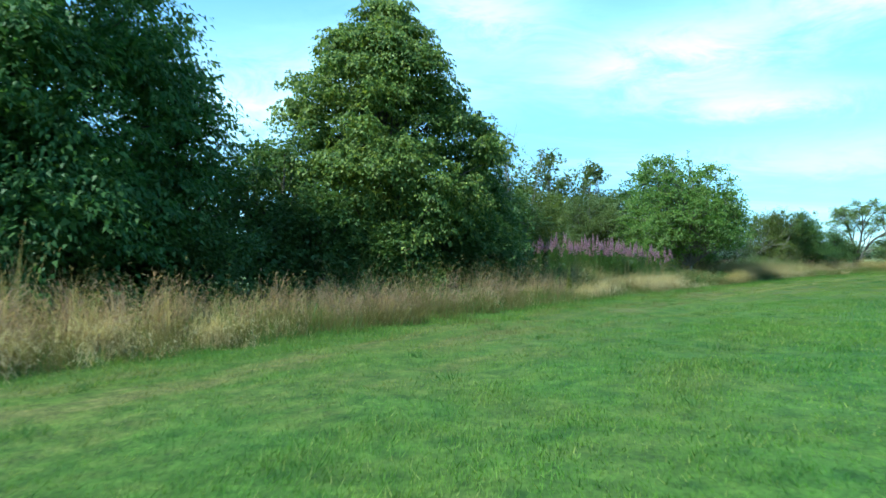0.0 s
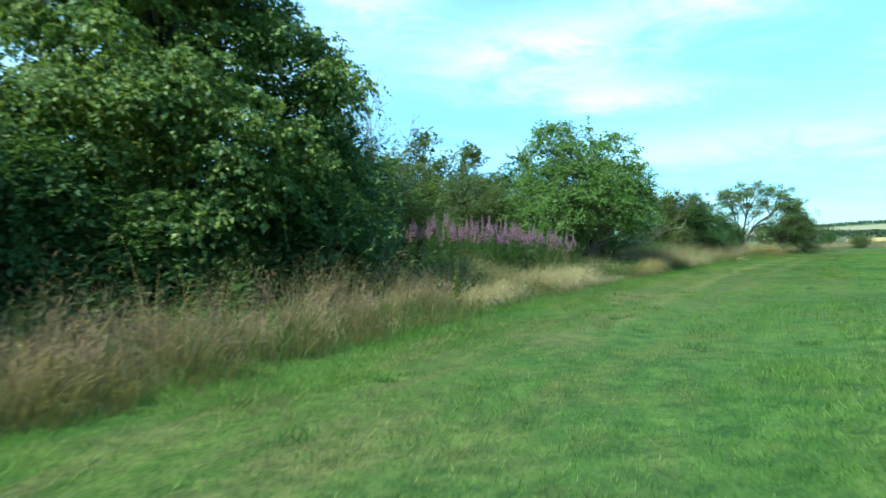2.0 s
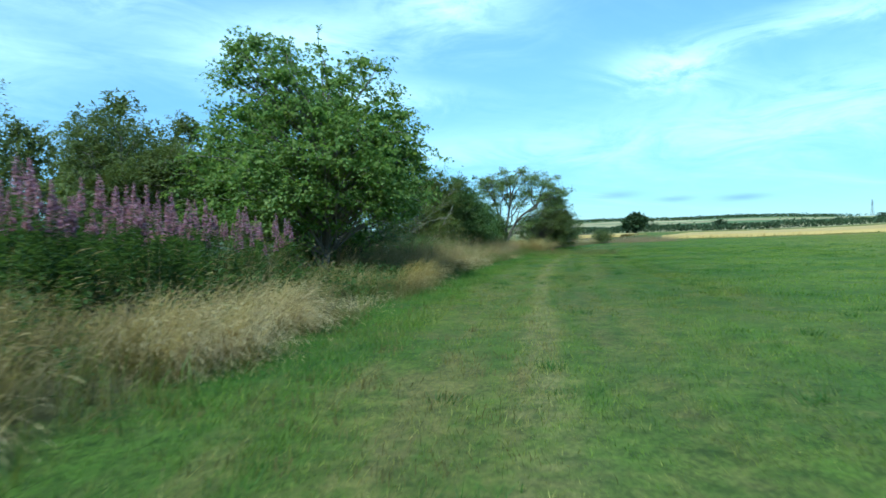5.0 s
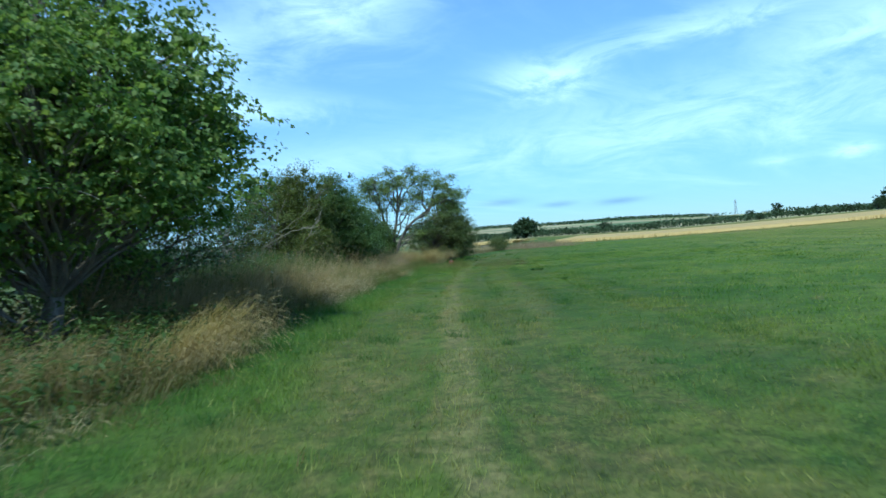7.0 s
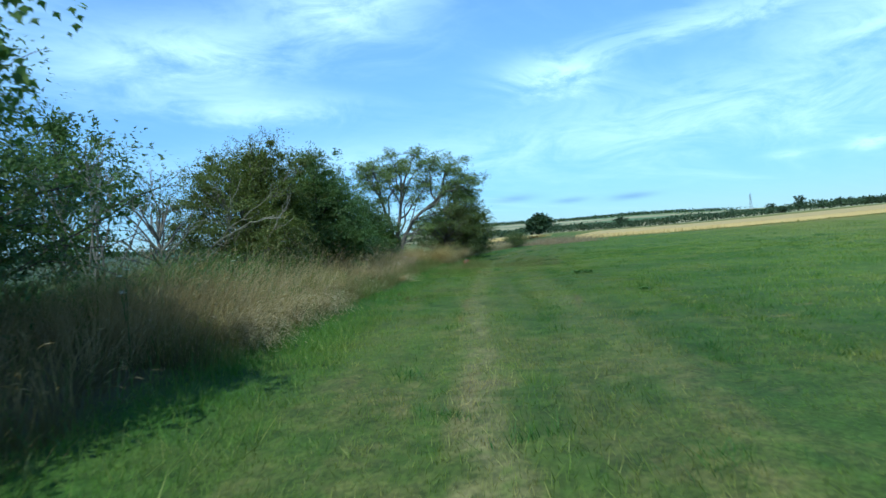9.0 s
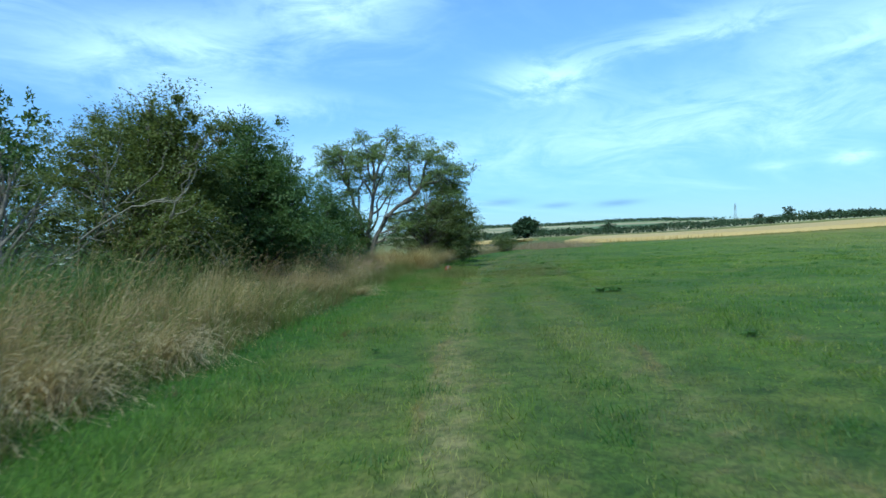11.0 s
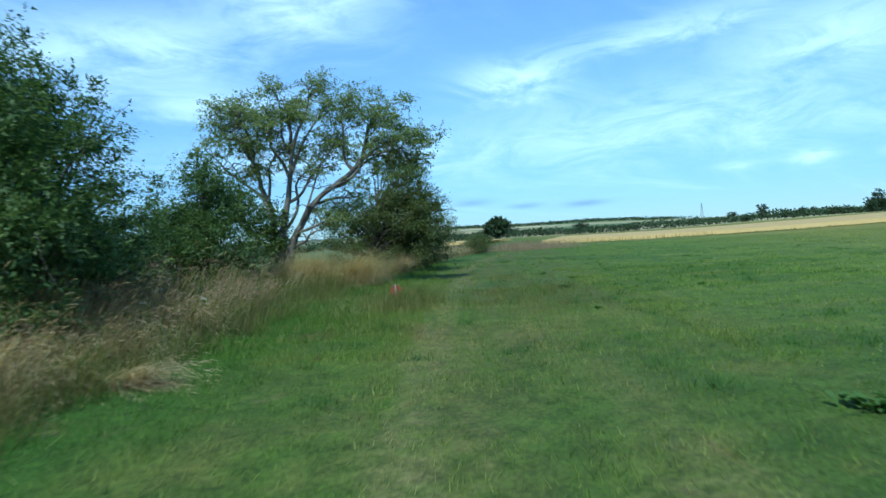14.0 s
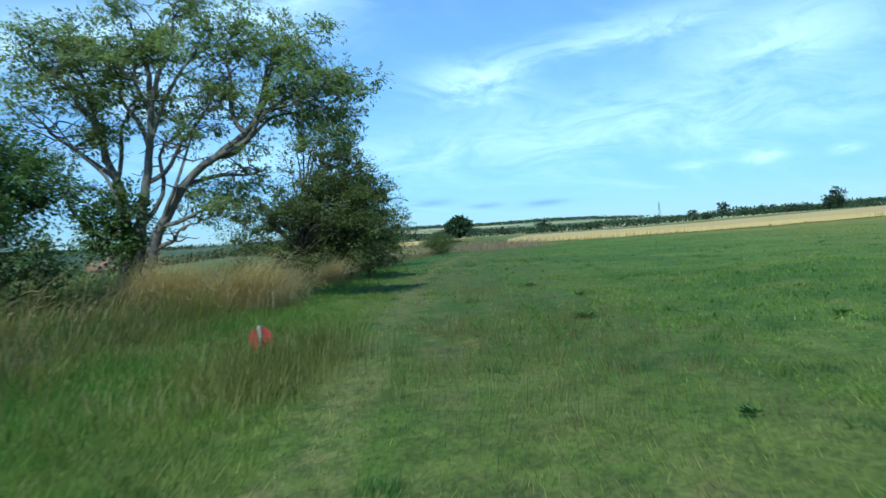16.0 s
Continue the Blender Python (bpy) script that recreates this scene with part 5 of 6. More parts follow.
def farmhouse(at, turn, length, deep, eaves):
    """A far house: brick walls, a pitched tiled roof, a chimney and windows."""
    thing = new("farmhouse")
    thing.matrix_world = pose(*at, float(ground_z(*at)), 0, 0, turn)
    s = Soup()
    box(s, (-length / 2, -deep / 2, -0.2), (length / 2, deep / 2, eaves))
    part("wall", s.mesh("wall", M_BRICK), thing)
    s = Soup()
    l, dd, h = length / 2 + 0.4, deep / 2 + 0.5, deep * 0.45
    v = [(-l, -dd, eaves - 0.2), (l, -dd, eaves - 0.2), (l, dd, eaves - 0.2), (-l, dd, eaves - 0.2), (-l, 0, eaves + h), (l, 0, eaves + h)]
    s.put(v, [[0, 1, 5, 4], [2, 3, 4, 5]])
    s.put(v, [[0, 4, 3], [1, 2, 5]])
    s.put(v, [[3, 2, 1, 0]])
    roof = part("roof", s.mesh("roof", M_TILE), thing)
    s = Soup()
    box(s, (length * 0.3, -0.5, eaves + h - 0.8), (length * 0.3 + 0.9, 0.4, eaves + h + 1.2))
    part("chimney", s.mesh("chimney", M_BRICK), roof)
    for k in range(4):
        s = Soup()
        wx = -length * 0.36 + k * length * 0.24
        box(s, (wx - 0.5, -deep / 2 - 0.05, 1.0 + 2.6 * (k % 2)), (wx + 0.5, -deep / 2 + 0.1, 2.3 + 2.6 * (k % 2)))
        part("window", s.mesh("window", M_PANE), thing)
    return tagged(thing, "far brick farmhouse with a red tiled roof", "house", "far houses")


farmhouse((103, 266), 25, 6.5, 4.5, 1.2)
farmhouse((116, 264), 40, 5.5, 4.0, 1.0)

# ---------------------------------------------------------------- verge
def verge(name, label, mat, n, u0, u1, d0, d1, h, width=0.006, lean=0.22, head=0.0, head_wide=0.012, mat_head=None, head_label="", power=1.0, wind=(0.1, 0.0), bow=0.5, tuft=1.2, dens=0.0):
    x, y = scatter(n, u0, u1, d0, d1, power)
    if dens:
        keep = rng.random(n) < np.clip(0.55 + dens * noise_field(x * 0.8 + 5, y * 0.8), 0.05, 1)
        x, y = x[keep], y[keep]
    x, y = clumped(x, y, tuft)
    n = len(x)
    f = noise_field(x * 0.7, y * 0.7)
    hh = h * (0.45 + 0.7 * rng.random(n)) * (1 + 0.5 * f)
    u, d = uv_of(x, y)
    hh = hh * (0.55 + 0.45 * ease(-d, -0.5, 0.9)) 
    me, heads = stems(name, rng, x, y, hh, width * (0.6 + 0.9 * rng.random(n)), lean, mat, head, head_wide, wind, mat_head, bow)
    ob = tagged(part(name, me), label, "grass", kind="stuff")
    if heads:
        part("seed_heads", heads, ob, head_label)
    return ob


def arching(name, r, x, y, h, width, way, lift, curl, mat, head=0.0, head_wide=0.01, heads=0.6):
    """Long grass that stands up, arches over and droops at its tip; way is each stem's bearing."""
    n = len(x)
    d = np.stack([np.cos(way), np.sin(way), 0 * way], 1)
    side = np.stack([-np.sin(way), np.cos(way), 0 * way], 1) + r.normal(0, 0.5, (n, 3)) * (1, 1, 0)
    side = unit(side) * (width * 0.5)[:, None]
    p = np.stack([x, y, ground_z(x, y) - 0.02], 1)
    rows = [p]
    for t in (0.12, 0.37, 0.62, 0.87):
        a = lift + curl * t ** 1.3
        p = p + (d * np.sin(a)[:, None] + np.array((0, 0, 1.0)) * np.cos(a)[:, None]) * (h * 0.25)[:, None]
        p[:, 2] = np.maximum(p[:, 2], ground_z(p[:, 0], p[:, 1]) + 0.015)
        rows.append(p)
    v = np.stack([rows[0] - side, rows[0] + side, rows[1] - side, rows[1] + side, rows[2] - side * 0.85, rows[2] + side * 0.85, rows[3] - side * 0.6, rows[3] + side * 0.6, rows[4]], 1)
    b = np.arange(n)[:, None, None] * 9
    soup = Soup()
    soup.v.append(v.reshape(-1, 3))
    soup.n = n * 9
    soup.f[4] = [(b + np.array([[0, 1, 3, 2], [2, 3, 5, 4], [4, 5, 7, 6]])[None]).reshape(-1, 4)]
    soup.f[3] = [(b + np.array([[6, 7, 8]])[None]).reshape(-1, 3)]
    if head > 0:
        k = r.random(n) < heads
        m = int(k.sum())
        along = unit(rows[4][k] - rows[3][k])
        ln = (head * (0.6 + 0.8 * r.random(m)))[:, None]
        s1 = unit(side[k]) * head_wide * 0.6 * (0.6 + 0.8 * r.random((m, 1)))
        s2 = unit(np.cross(along, s1)) * head_wide * 0.5
        c = rows[4][k] - along * ln * 0.4
        w = np.stack([c, c + along * ln * 0.4 + s1, c + along * ln * 0.4 - s1, c + along * ln * 0.45 + s2, c + along * ln * 0.45 - s2, c + along * ln - np.array((0, 0, 0.2)) * ln], 1)
        soup.put(w.reshape(-1, 3), (np.arange(m)[:, None, None] * 6 + np.array([[0, 1, 5, 2], [0, 3, 5, 4]])[None]).reshape(-1, 4))
    return soup.mesh(name, mat)


BREEZE = math.atan2(SIDE[1] * 0.9 - FORE[1] * 0.35, SIDE[0] * 0.9 - FORE[0] * 0.35)      # the way the long grass is bent


def clumps(name, label, mat, seed, count, per, u0, u1, d0, d1, h, gap=None, reach=0.22, width=0.006, curl=(0.5, 2.2), lift=0.15, turn=0.7, head=0.10, head_wide=0.0065, heads=0.5, dens=0.8):
    """Uneven tussocks of long grass, each with its own height, bearing and droop."""
    r = np.random.default_rng(seed)
    x, y = xy_of(r.uniform(u0, u1, count), r.uniform(d0, d1, count))
    f = noise_field(x * 0.55 + seed, y * 0.55)
    keep = r.random(count) < np.clip(0.6 + dens * f, 0.05, 1)
    if gap:         # a stretch where other grass stands instead
        u, d = uv_of(x, y)
        keep &= ~((u > gap[0]) & (u < gap[1]) & (d > gap[2]))
    x, y, f = x[keep], y[keep], f[keep]
    c = len(x)
    u, d = uv_of(x, y)
    tall = h * r.uniform(0.6, 1.25, c) * (1 + 0.35 * f + 0.3 * noise_field(x * 0.25 + 40, y * 0.25 + seed % 7)) * (0.45 + 0.55 * ease(-d, -0.3, 1.0))
    bear = BREEZE + r.normal(0, turn, c)
    bend = r.uniform(curl[0], curl[1], c)
    wide = reach * r.uniform(0.6, 1.5, c)
    n = c * per
    rad, a = np.abs(r.normal(0, 0.7, n)) * np.repeat(wide, per), r.random(n) * 6.28
    px, py = np.repeat(x, per) + rad * np.cos(a), np.repeat(y, per) + rad * np.sin(a)
    out = rad / np.repeat(wide, per)
    bx, by = np.cos(np.repeat(bear, per)) + 0.45 * out * np.cos(a) + r.normal(0, 0.3, n), np.sin(np.repeat(bear, per)) + 0.45 * out * np.sin(a) + r.normal(0, 0.3, n)
    me = arching(name, r, px, py, np.repeat(tall, per) * r.uniform(0.55, 1.15, n), width * r.uniform(0.6, 1.5, n), np.arctan2(by, bx), np.abs(r.normal(0, lift, n)) + 0.08 * out,
                 np.repeat(bend, per) * r.uniform(0.6, 1.3, n), mat, head, head_wide, heads)
    return tagged(part(name, me), label, "grass", kind="stuff")


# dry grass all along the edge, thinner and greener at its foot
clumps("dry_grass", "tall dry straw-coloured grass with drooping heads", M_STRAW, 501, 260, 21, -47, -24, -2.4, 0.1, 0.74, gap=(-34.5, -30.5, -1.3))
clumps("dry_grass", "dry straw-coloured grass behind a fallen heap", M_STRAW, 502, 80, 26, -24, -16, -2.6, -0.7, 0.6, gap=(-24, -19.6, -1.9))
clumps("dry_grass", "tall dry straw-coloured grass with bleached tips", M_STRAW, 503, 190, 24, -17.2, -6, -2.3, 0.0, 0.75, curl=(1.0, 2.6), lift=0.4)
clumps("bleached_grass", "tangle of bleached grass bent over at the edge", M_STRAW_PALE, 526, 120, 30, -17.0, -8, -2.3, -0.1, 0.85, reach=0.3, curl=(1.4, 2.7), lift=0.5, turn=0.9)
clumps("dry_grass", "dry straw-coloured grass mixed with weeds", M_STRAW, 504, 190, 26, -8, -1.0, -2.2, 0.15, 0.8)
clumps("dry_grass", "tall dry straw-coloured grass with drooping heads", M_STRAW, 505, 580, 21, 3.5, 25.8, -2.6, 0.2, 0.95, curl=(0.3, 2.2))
clumps("dry_grass", "waist-high dry straw-coloured grass", M_STRAW, 506, 50, 24, 28, 38, -3.4, -0.4, 0.9)
clumps("dry_grass", "dry straw-coloured grass beside the shrubs", M_STRAW, 507, 260, 24, 36, 60, -3.0, -0.1, 0.95)
clumps("bleached_grass", "fallen pale straw lying over the verge", M_STRAW_PALE, 508, 80, 30, -47, -24, -1.9, 0.0, 0.85, gap=(-34.5, -30.5, -1.3), reach=0.3, curl=(1.6, 2.6), lift=0.5, turn=0.5)
clumps("bleached_grass", "fallen pale straw lying over the verge", M_STRAW_PALE, 509, 80, 30, 3, 16, -1.9, 0.0, 0.85, reach=0.3, curl=(1.6, 2.6), lift=0.5, turn=0.5)
clumps("fallen_grass", "low lying straw along the mown edge", M_STRAW, 521, 170, 22, -47, -4, -0.7, 0.3, 0.6, gap=(-24, -19.6, -1.9), curl=(0.8, 1.8), lift=0.8, turn=0.8)
clumps("fallen_grass", "low lying straw along the mown edge", M_STRAW, 522, 110, 22, 2, 28, -0.7, 0.3, 0.6, curl=(0.8, 1.8), lift=0.8, turn=0.8)
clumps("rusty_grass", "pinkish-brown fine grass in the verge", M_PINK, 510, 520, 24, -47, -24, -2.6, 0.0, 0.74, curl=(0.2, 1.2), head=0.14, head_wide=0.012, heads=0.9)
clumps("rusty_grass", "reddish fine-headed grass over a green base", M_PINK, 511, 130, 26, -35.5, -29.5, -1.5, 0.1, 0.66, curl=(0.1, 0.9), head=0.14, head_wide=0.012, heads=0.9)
clumps("olive_grass", "tall olive-green grass going to seed", M_OLIVEGRASS, 518, 290, 26, 25.2, 37, -3.6, 0.3, 0.75, curl=(0.2, 1.6))
clumps("olive_grass", "olive-green grass between the straw", M_OLIVEGRASS, 519, 140, 26, -47, -18, -2.4, 0.25, 0.7, gap=(-24, -19.6, -1.9), curl=(0.2, 1.8))
clumps("olive_grass", "olive-green grass between the straw", M_OLIVEGRASS, 520, 190, 26, 3, 23, -2.6, 0.25, 0.85, curl=(0.2, 1.8))
clumps("rusty_grass", "reddish-brown grass among the straw", M_RUST, 512, 150, 24, 3, 30, -3.0, -0.2, 0.9, curl=(0.2, 1.4), head=0.14, head_wide=0.012, heads=0.9)
clumps("rusty_grass", "dense brown-headed grass at the hedge's end", M_PINK, 528, 120, 24, 20.5, 28.5, -3.2, -0.4, 0.95, curl=(0.3, 1.5), head=0.14, head_wide=0.012, heads=0.9)
clumps("rusty_grass", "loose reddish-brown grass beside the marker", M_RUST, 513, 40, 22, 31.5, 37, -1.0, 1.2, 0.5, curl=(0.1, 0.9), head=0.1, head_wide=0.009, heads=0.7)
clumps("bent_grass", "haze of low reddish bent grass on the mown strip", M_RUST, 523, 60, 26, 6, 32, 0.5, 2.0, 0.24, reach=0.3, curl=(0.1, 0.9), turn=2.0, head=0.04, head_wide=0.005, heads=0.9, dens=1.4)
clumps("bent_grass", "haze of low reddish bent grass on the mown strip", M_RUST, 524, 170, 26, -36, -4, 0.4, 3.4, 0.2, reach=0.3, curl=(0.1, 0.9), turn=2.0, head=0.04, head_wide=0.005, heads=0.9, dens=1.4)
clumps("bent_grass", "thin dry bent grass between the wheel tracks", M_OLIVEGRASS, 525, 150, 22, -30, 30, 5.2, 7.4, 0.15, reach=0.32, curl=(0.1, 1.1), turn=2.0, head=0.03, head_wide=0.004, heads=0.4, dens=1.4)
clumps("bent_grass", "tall thin yellow-green grass left standing on the track", M_OLIVEGRASS, 529, 150, 26, 26, 40, 3.6, 6.2, 0.42, reach=0.34, width=0.005, curl=(0.1, 0.9), turn=2.0, head=0.05, head_wide=0.004, heads=0.5, dens=1.4)
clumps("bent_grass", "haze of low reddish bent grass on the mown strip", M_RUST, 530, 90, 24, 26, 40, 4.4, 6.8, 0.38, reach=0.34, width=0.004, curl=(0.1, 0.9), turn=2.0, head=0.05, head_wide=0.005, heads=0.9, dens=1.4)
clumps("open_grass", "knee-high yellow-green grass round the marker", M_OLIVEGRASS, 531, 110, 26, 27, 33.5, -0.8, 2.3, 0.62, reach=0.34, width=0.006, curl=(0.1, 1.0), turn=1.6, head=0.07, head_wide=0.005, heads=0.5, dens=1.2)
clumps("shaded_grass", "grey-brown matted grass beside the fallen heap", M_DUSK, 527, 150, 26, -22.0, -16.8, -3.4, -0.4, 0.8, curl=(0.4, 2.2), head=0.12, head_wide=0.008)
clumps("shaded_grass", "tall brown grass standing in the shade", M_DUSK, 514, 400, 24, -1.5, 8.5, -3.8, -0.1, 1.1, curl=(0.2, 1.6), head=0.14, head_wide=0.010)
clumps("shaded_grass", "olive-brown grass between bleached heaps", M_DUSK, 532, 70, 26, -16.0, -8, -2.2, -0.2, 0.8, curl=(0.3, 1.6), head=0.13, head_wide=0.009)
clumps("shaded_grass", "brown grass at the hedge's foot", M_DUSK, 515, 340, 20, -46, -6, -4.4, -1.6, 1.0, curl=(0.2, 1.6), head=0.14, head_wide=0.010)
clumps("tall_grass_stalks", "single tall grass stalks with drooping seed heads", M_STRAW, 516, 260, 4, -47, -6, -3.6, -0.3, 1.45, curl=(0.6, 1.6), head=0.17, head_wide=0.008, heads=1.0, dens=0.3)
clumps("tall_grass_stalks", "single tall grass stalks with drooping seed heads", M_STRAW, 517, 420, 4, 4, 40, -3.8, -0.6, 1.5, curl=(0.6, 1.6), head=0.17, head_wide=0.008, heads=1.0, dens=0.3)
verge("verge_foot", "dense green-brown grass at the verge's foot", M_OLIVEGRASS, 4200, -47, -1, -1.6, 0.1, 0.4, width=0.009, lean=0.2, dens=0.5, tuft=1.5)
verge("verge_foot", "dense green-brown grass at the verge's foot", M_OLIVEGRASS, 13000, 3, 30, -1.6, 0.12, 0.55, width=0.009, lean=0.2, dens=0.5, tuft=1.5)
verge("dry_grass", "dry straw-coloured grass farther along the hedge", M_STRAW, 5000, 55, 95, -3.0, 0.0, 0.8, width=0.014, head=0.2, head_wide=0.02, dens=0.4)
verge("green_verge_grass", "long green grass under the dry stems", M_GREENGRASS, 16000, -47, 60, -3.6, 0.45, 0.5, width=0.012, lean=0.5, dens=0.7)
verge("green_verge_grass", "long green grass among the pinkish heads", M_GREENGRASS, 3200, -47, -24, -2.2, 0.2, 0.6, width=0.011, lean=0.4, dens=0.6)
verge("green_verge_grass", "long olive-green grass among the straw", M_GREENGRASS, 7000, 4.5, 27, -2.4, 0.2, 0.72, width=0.011, lean=0.45, dens=0.7)
verge("green_verge_grass", "tall green grass behind the dry edge", M_GREENGRASS, 11000, 4, 24, -7.5, -2.0, 1.25, width=0.013, lean=0.36, dens=0.3)
verge("green_verge_grass", "tall mixed green grass under the old hawthorn", M_GREENGRASS, 12000, 27, 44, -6.5, -0.6, 0.6, width=0.012, lean=0.4, head=0.08, head_wide=0.008, dens=0.4)
verge("open_grass", "loose knee-high grass spreading over the mown edge", M_OLIVEGRASS, 9000, 24.0, 34, -1.0, 2.8, 0.34, width=0.008, lean=0.4, dens=0.7)


def heap(at, seed, label, reach, h, n, mat, curl=(1.3, 2.4), lift=0.35, turn=0.45, bearing=BREEZE, head=0.10, width=0.007, laid=0.0):
    """One big clump of long grass that arches over."""
    r = np.random.default_rng(seed)
    rad, a = np.abs(r.normal(0, 0.5, n)) * reach, r.random(n) * 6.28
    x, y = at[0] + rad * np.cos(a), at[1] + rad * np.sin(a)
    me = arching("grass_tussock", r, x, y, h * r.uniform(0.55, 1.15, n), width * r.uniform(0.6, 1.5, n), bearing + r.normal(0, turn, n), laid + np.abs(r.normal(0, lift, n)),
                 r.uniform(curl[0], curl[1], n), mat, head, 0.0055)
    return tagged(part("grass_tussock", me), label, "grass", kind="stuff")


heap((5.5, 27.0), 201, "fallen heap of pale dry grass", 0.7, 0.8, 1100, M_STRAW_PALE)
heap((6.3, 28.05), 202, "fallen heap of pale dry grass", 0.6, 0.8, 900, M_STRAW_PALE)
heap((5.0, 26.3), 203, "fallen heap of pale dry grass", 0.5, 0.6, 500, M_STRAW_PALE)
heap((10.6, 33.2), 204, "bleached dry grass clump bent to the track", 0.5, 0.75, 420, M_STRAW_PALE)
heap((16.9, 41.4), 205, "pale dry grass clump spilling over the edge", 0.6, 1.3, 800, M_GOLD)
heap((16.0, 40.3), 206, "pale dry grass clump spilling over the edge", 0.6, 1.1, 700, M_GOLD)
heap((33.05, 60.5), 207, "flat pale swathe of fallen grass on the mown edge", 0.38, 1.05, 480, M_STRAW_PALE, (0.3, 0.7), 0.25, 0.35, laid=1.0)
heap((44.4, 73.0), 208, "big arching clump of dry straw-coloured grass", 1.1, 1.75, 2000, M_GOLD, (0.9, 2.5), 0.3, 1.0)
heap((43.0, 73.3), 209, "big arching clump of dry straw-coloured grass", 1.1, 1.6, 1600, M_GOLD, (0.9, 2.5), 0.3, 1.2)
heap((46.0, 74.6), 210, "big arching clump of dry straw-coloured grass", 0.8, 1.3, 1200, M_GOLD, (0.9, 2.4), 0.3, 0.9)
heap((50.3, 78.2), 211, "dry straw-coloured grass at the shrub's foot", 0.8, 1.1, 800, M_STRAW, (0.5, 1.8), 0.25, 0.8)
heap((41.3, 65.3), 212, "tuft of yellow-green grass round a stake", 1.0, 0.5, 700, M_OLIVEGRASS, (0.1, 0.9), 0.2, 1.5)
heap((40.15, 64.55), 213, "tuft of yellow-green grass round a stake", 0.9, 0.5, 620, M_OLIVEGRASS, (0.1, 0.9), 0.2, 1.5)
heap((39.6, 63.8), 214, "tuft of yellow-green grass near a stake", 0.8, 0.44, 450, M_OLIVEGRASS, (0.1, 1.0), 0.2, 1.5)
heap((40.36, 64.72), 215, "tuft of yellow-green grass before a stake", 0.5, 0.46, 320, M_OLIVEGRASS, (0.1, 0.6), 0.12, 1.5)
heap((42.1, 73.2), 216, "arching clump of dry straw-coloured grass", 0.8, 1.5, 900, M_GOLD, (0.9, 2.4), 0.3, 1.0)
for k, (u, d) in enumerate([(-17.2, -0.9), (-16.2, -0.6), (-16.0, -1.4), (-15.0, -1.0), (-13.8, -0.9), (-12.6, -1.2), (4.6, -0.5), (5.8, -0.7), (7.2, -0.45), (9.4, -0.35), (22.6, -1.0), (23.8, -1.3), (25.0, -1.0), (20.6, -1.1), (-43.2, -0.7), (-41.5, -1.0), (-39.4, -0.7)]):
    heap(tuple(float(c) for c in xy_of(u, d)), 600 + k, "matted heap of pale fallen grass", 0.55, 1.0, 520, M_STRAW_PALE, (1.2, 2.2), 0.6, 0.6)
verge("rough_grass", "rough tall grass and weeds beyond the hedge", M_OLIVEGRASS, 6000, 24, 60, -14.0, -6.0, 0.8, width=0.02, lean=0.35, dens=0.3)


# nettles and docks in front of the hedge
def weeds(name, label, seed, n, u0, u1, d0, d1, h, mat, leaf=0.09):
    r = np.random.default_rng(seed)
    x, y = xy_of(r.uniform(u0, u1, n), r.uniform(d0, d1, n))
    hh = h * (0.5 + 0.6 * r.random(n)) * (1 + 0.3 * noise_field(x * 0.8, y * 0.8))
    per = 10
    t = r.random((n, per)) ** 0.8
    lean = r.normal(0, 0.12, (n, 2))
    z = ground_z(x, y)
    p = np.stack([x[:, None] + lean[:, :1] * hh[:, None] * t, y[:, None] + lean[:, 1:] * hh[:, None] * t, z[:, None] + hh[:, None] * t], -1)
    a = r.random((n, per)) * 6.28
    axis = np.stack([np.cos(a), np.sin(a), r.normal(-0.1, 0.35, (n, per))], -1)
    face = np.stack([np.cos(a) * 0.2, np.sin(a) * 0.2, np.ones_like(a)], -1) + r.normal(0, 0.3, (n, per, 3))
    size = leaf * (0.5 + r.random((n, per))) * (1.15 - 0.6 * t)
    me = leaf_mesh(name, p.reshape(-1, 3), axis.reshape(-1, 3), unit(face.reshape(-1, 3)), size.ravel(), 0.42, mat)
    return tagged(part(name, me), label, "weeds", kind="stuff")


weeds("nettle_bed", "dark green nettles at the foot of the hedge", 221, 1200, -44, -22, -6.0, -2.6, 0.9, M_HEDGE, 0.135)
weeds("nettle_bed", "dark nettles behind the fallen heap", 229, 240, -22.5, -18.2, -4.2, -1.6, 0.75, M_WEED, 0.11)
weeds("nettle_bed", "green weeds below the fireweed", 222, 1300, -24, -6, -6.5, -1.8, 0.8, M_WEED, 0.135)
weeds("nettle_bed", "leafy green weeds among the dry grass", 223, 420, -9, -1, -2.8, -0.3, 0.75, M_WEED, 0.135)
weeds("nettle_bed", "nettles in the sycamore's shade", 224, 900, -4, 9, -7.0, -3.0, 1.0, M_HEDGE, 0.135)
weeds("nettle_bed", "green weeds behind the dry grass", 225, 1200, 5, 24, -9.0, -2.6, 1.15, M_WEED, 0.135)
weeds("nettle_bed", "leafy green weeds among the straw", 227, 260, 4, 26, -2.6, -0.6, 0.6, M_WEED, 0.10)
weeds("nettle_bed", "leafy green weeds among the straw", 228, 300, -46, -8, -2.6, -0.7, 0.6, M_WEED, 0.10)
weeds("nettle_bed", "green weeds along the end of the hedge", 226, 1100, 20, 42, -7.0, -2.6, 0.7, M_WEED, 0.10)


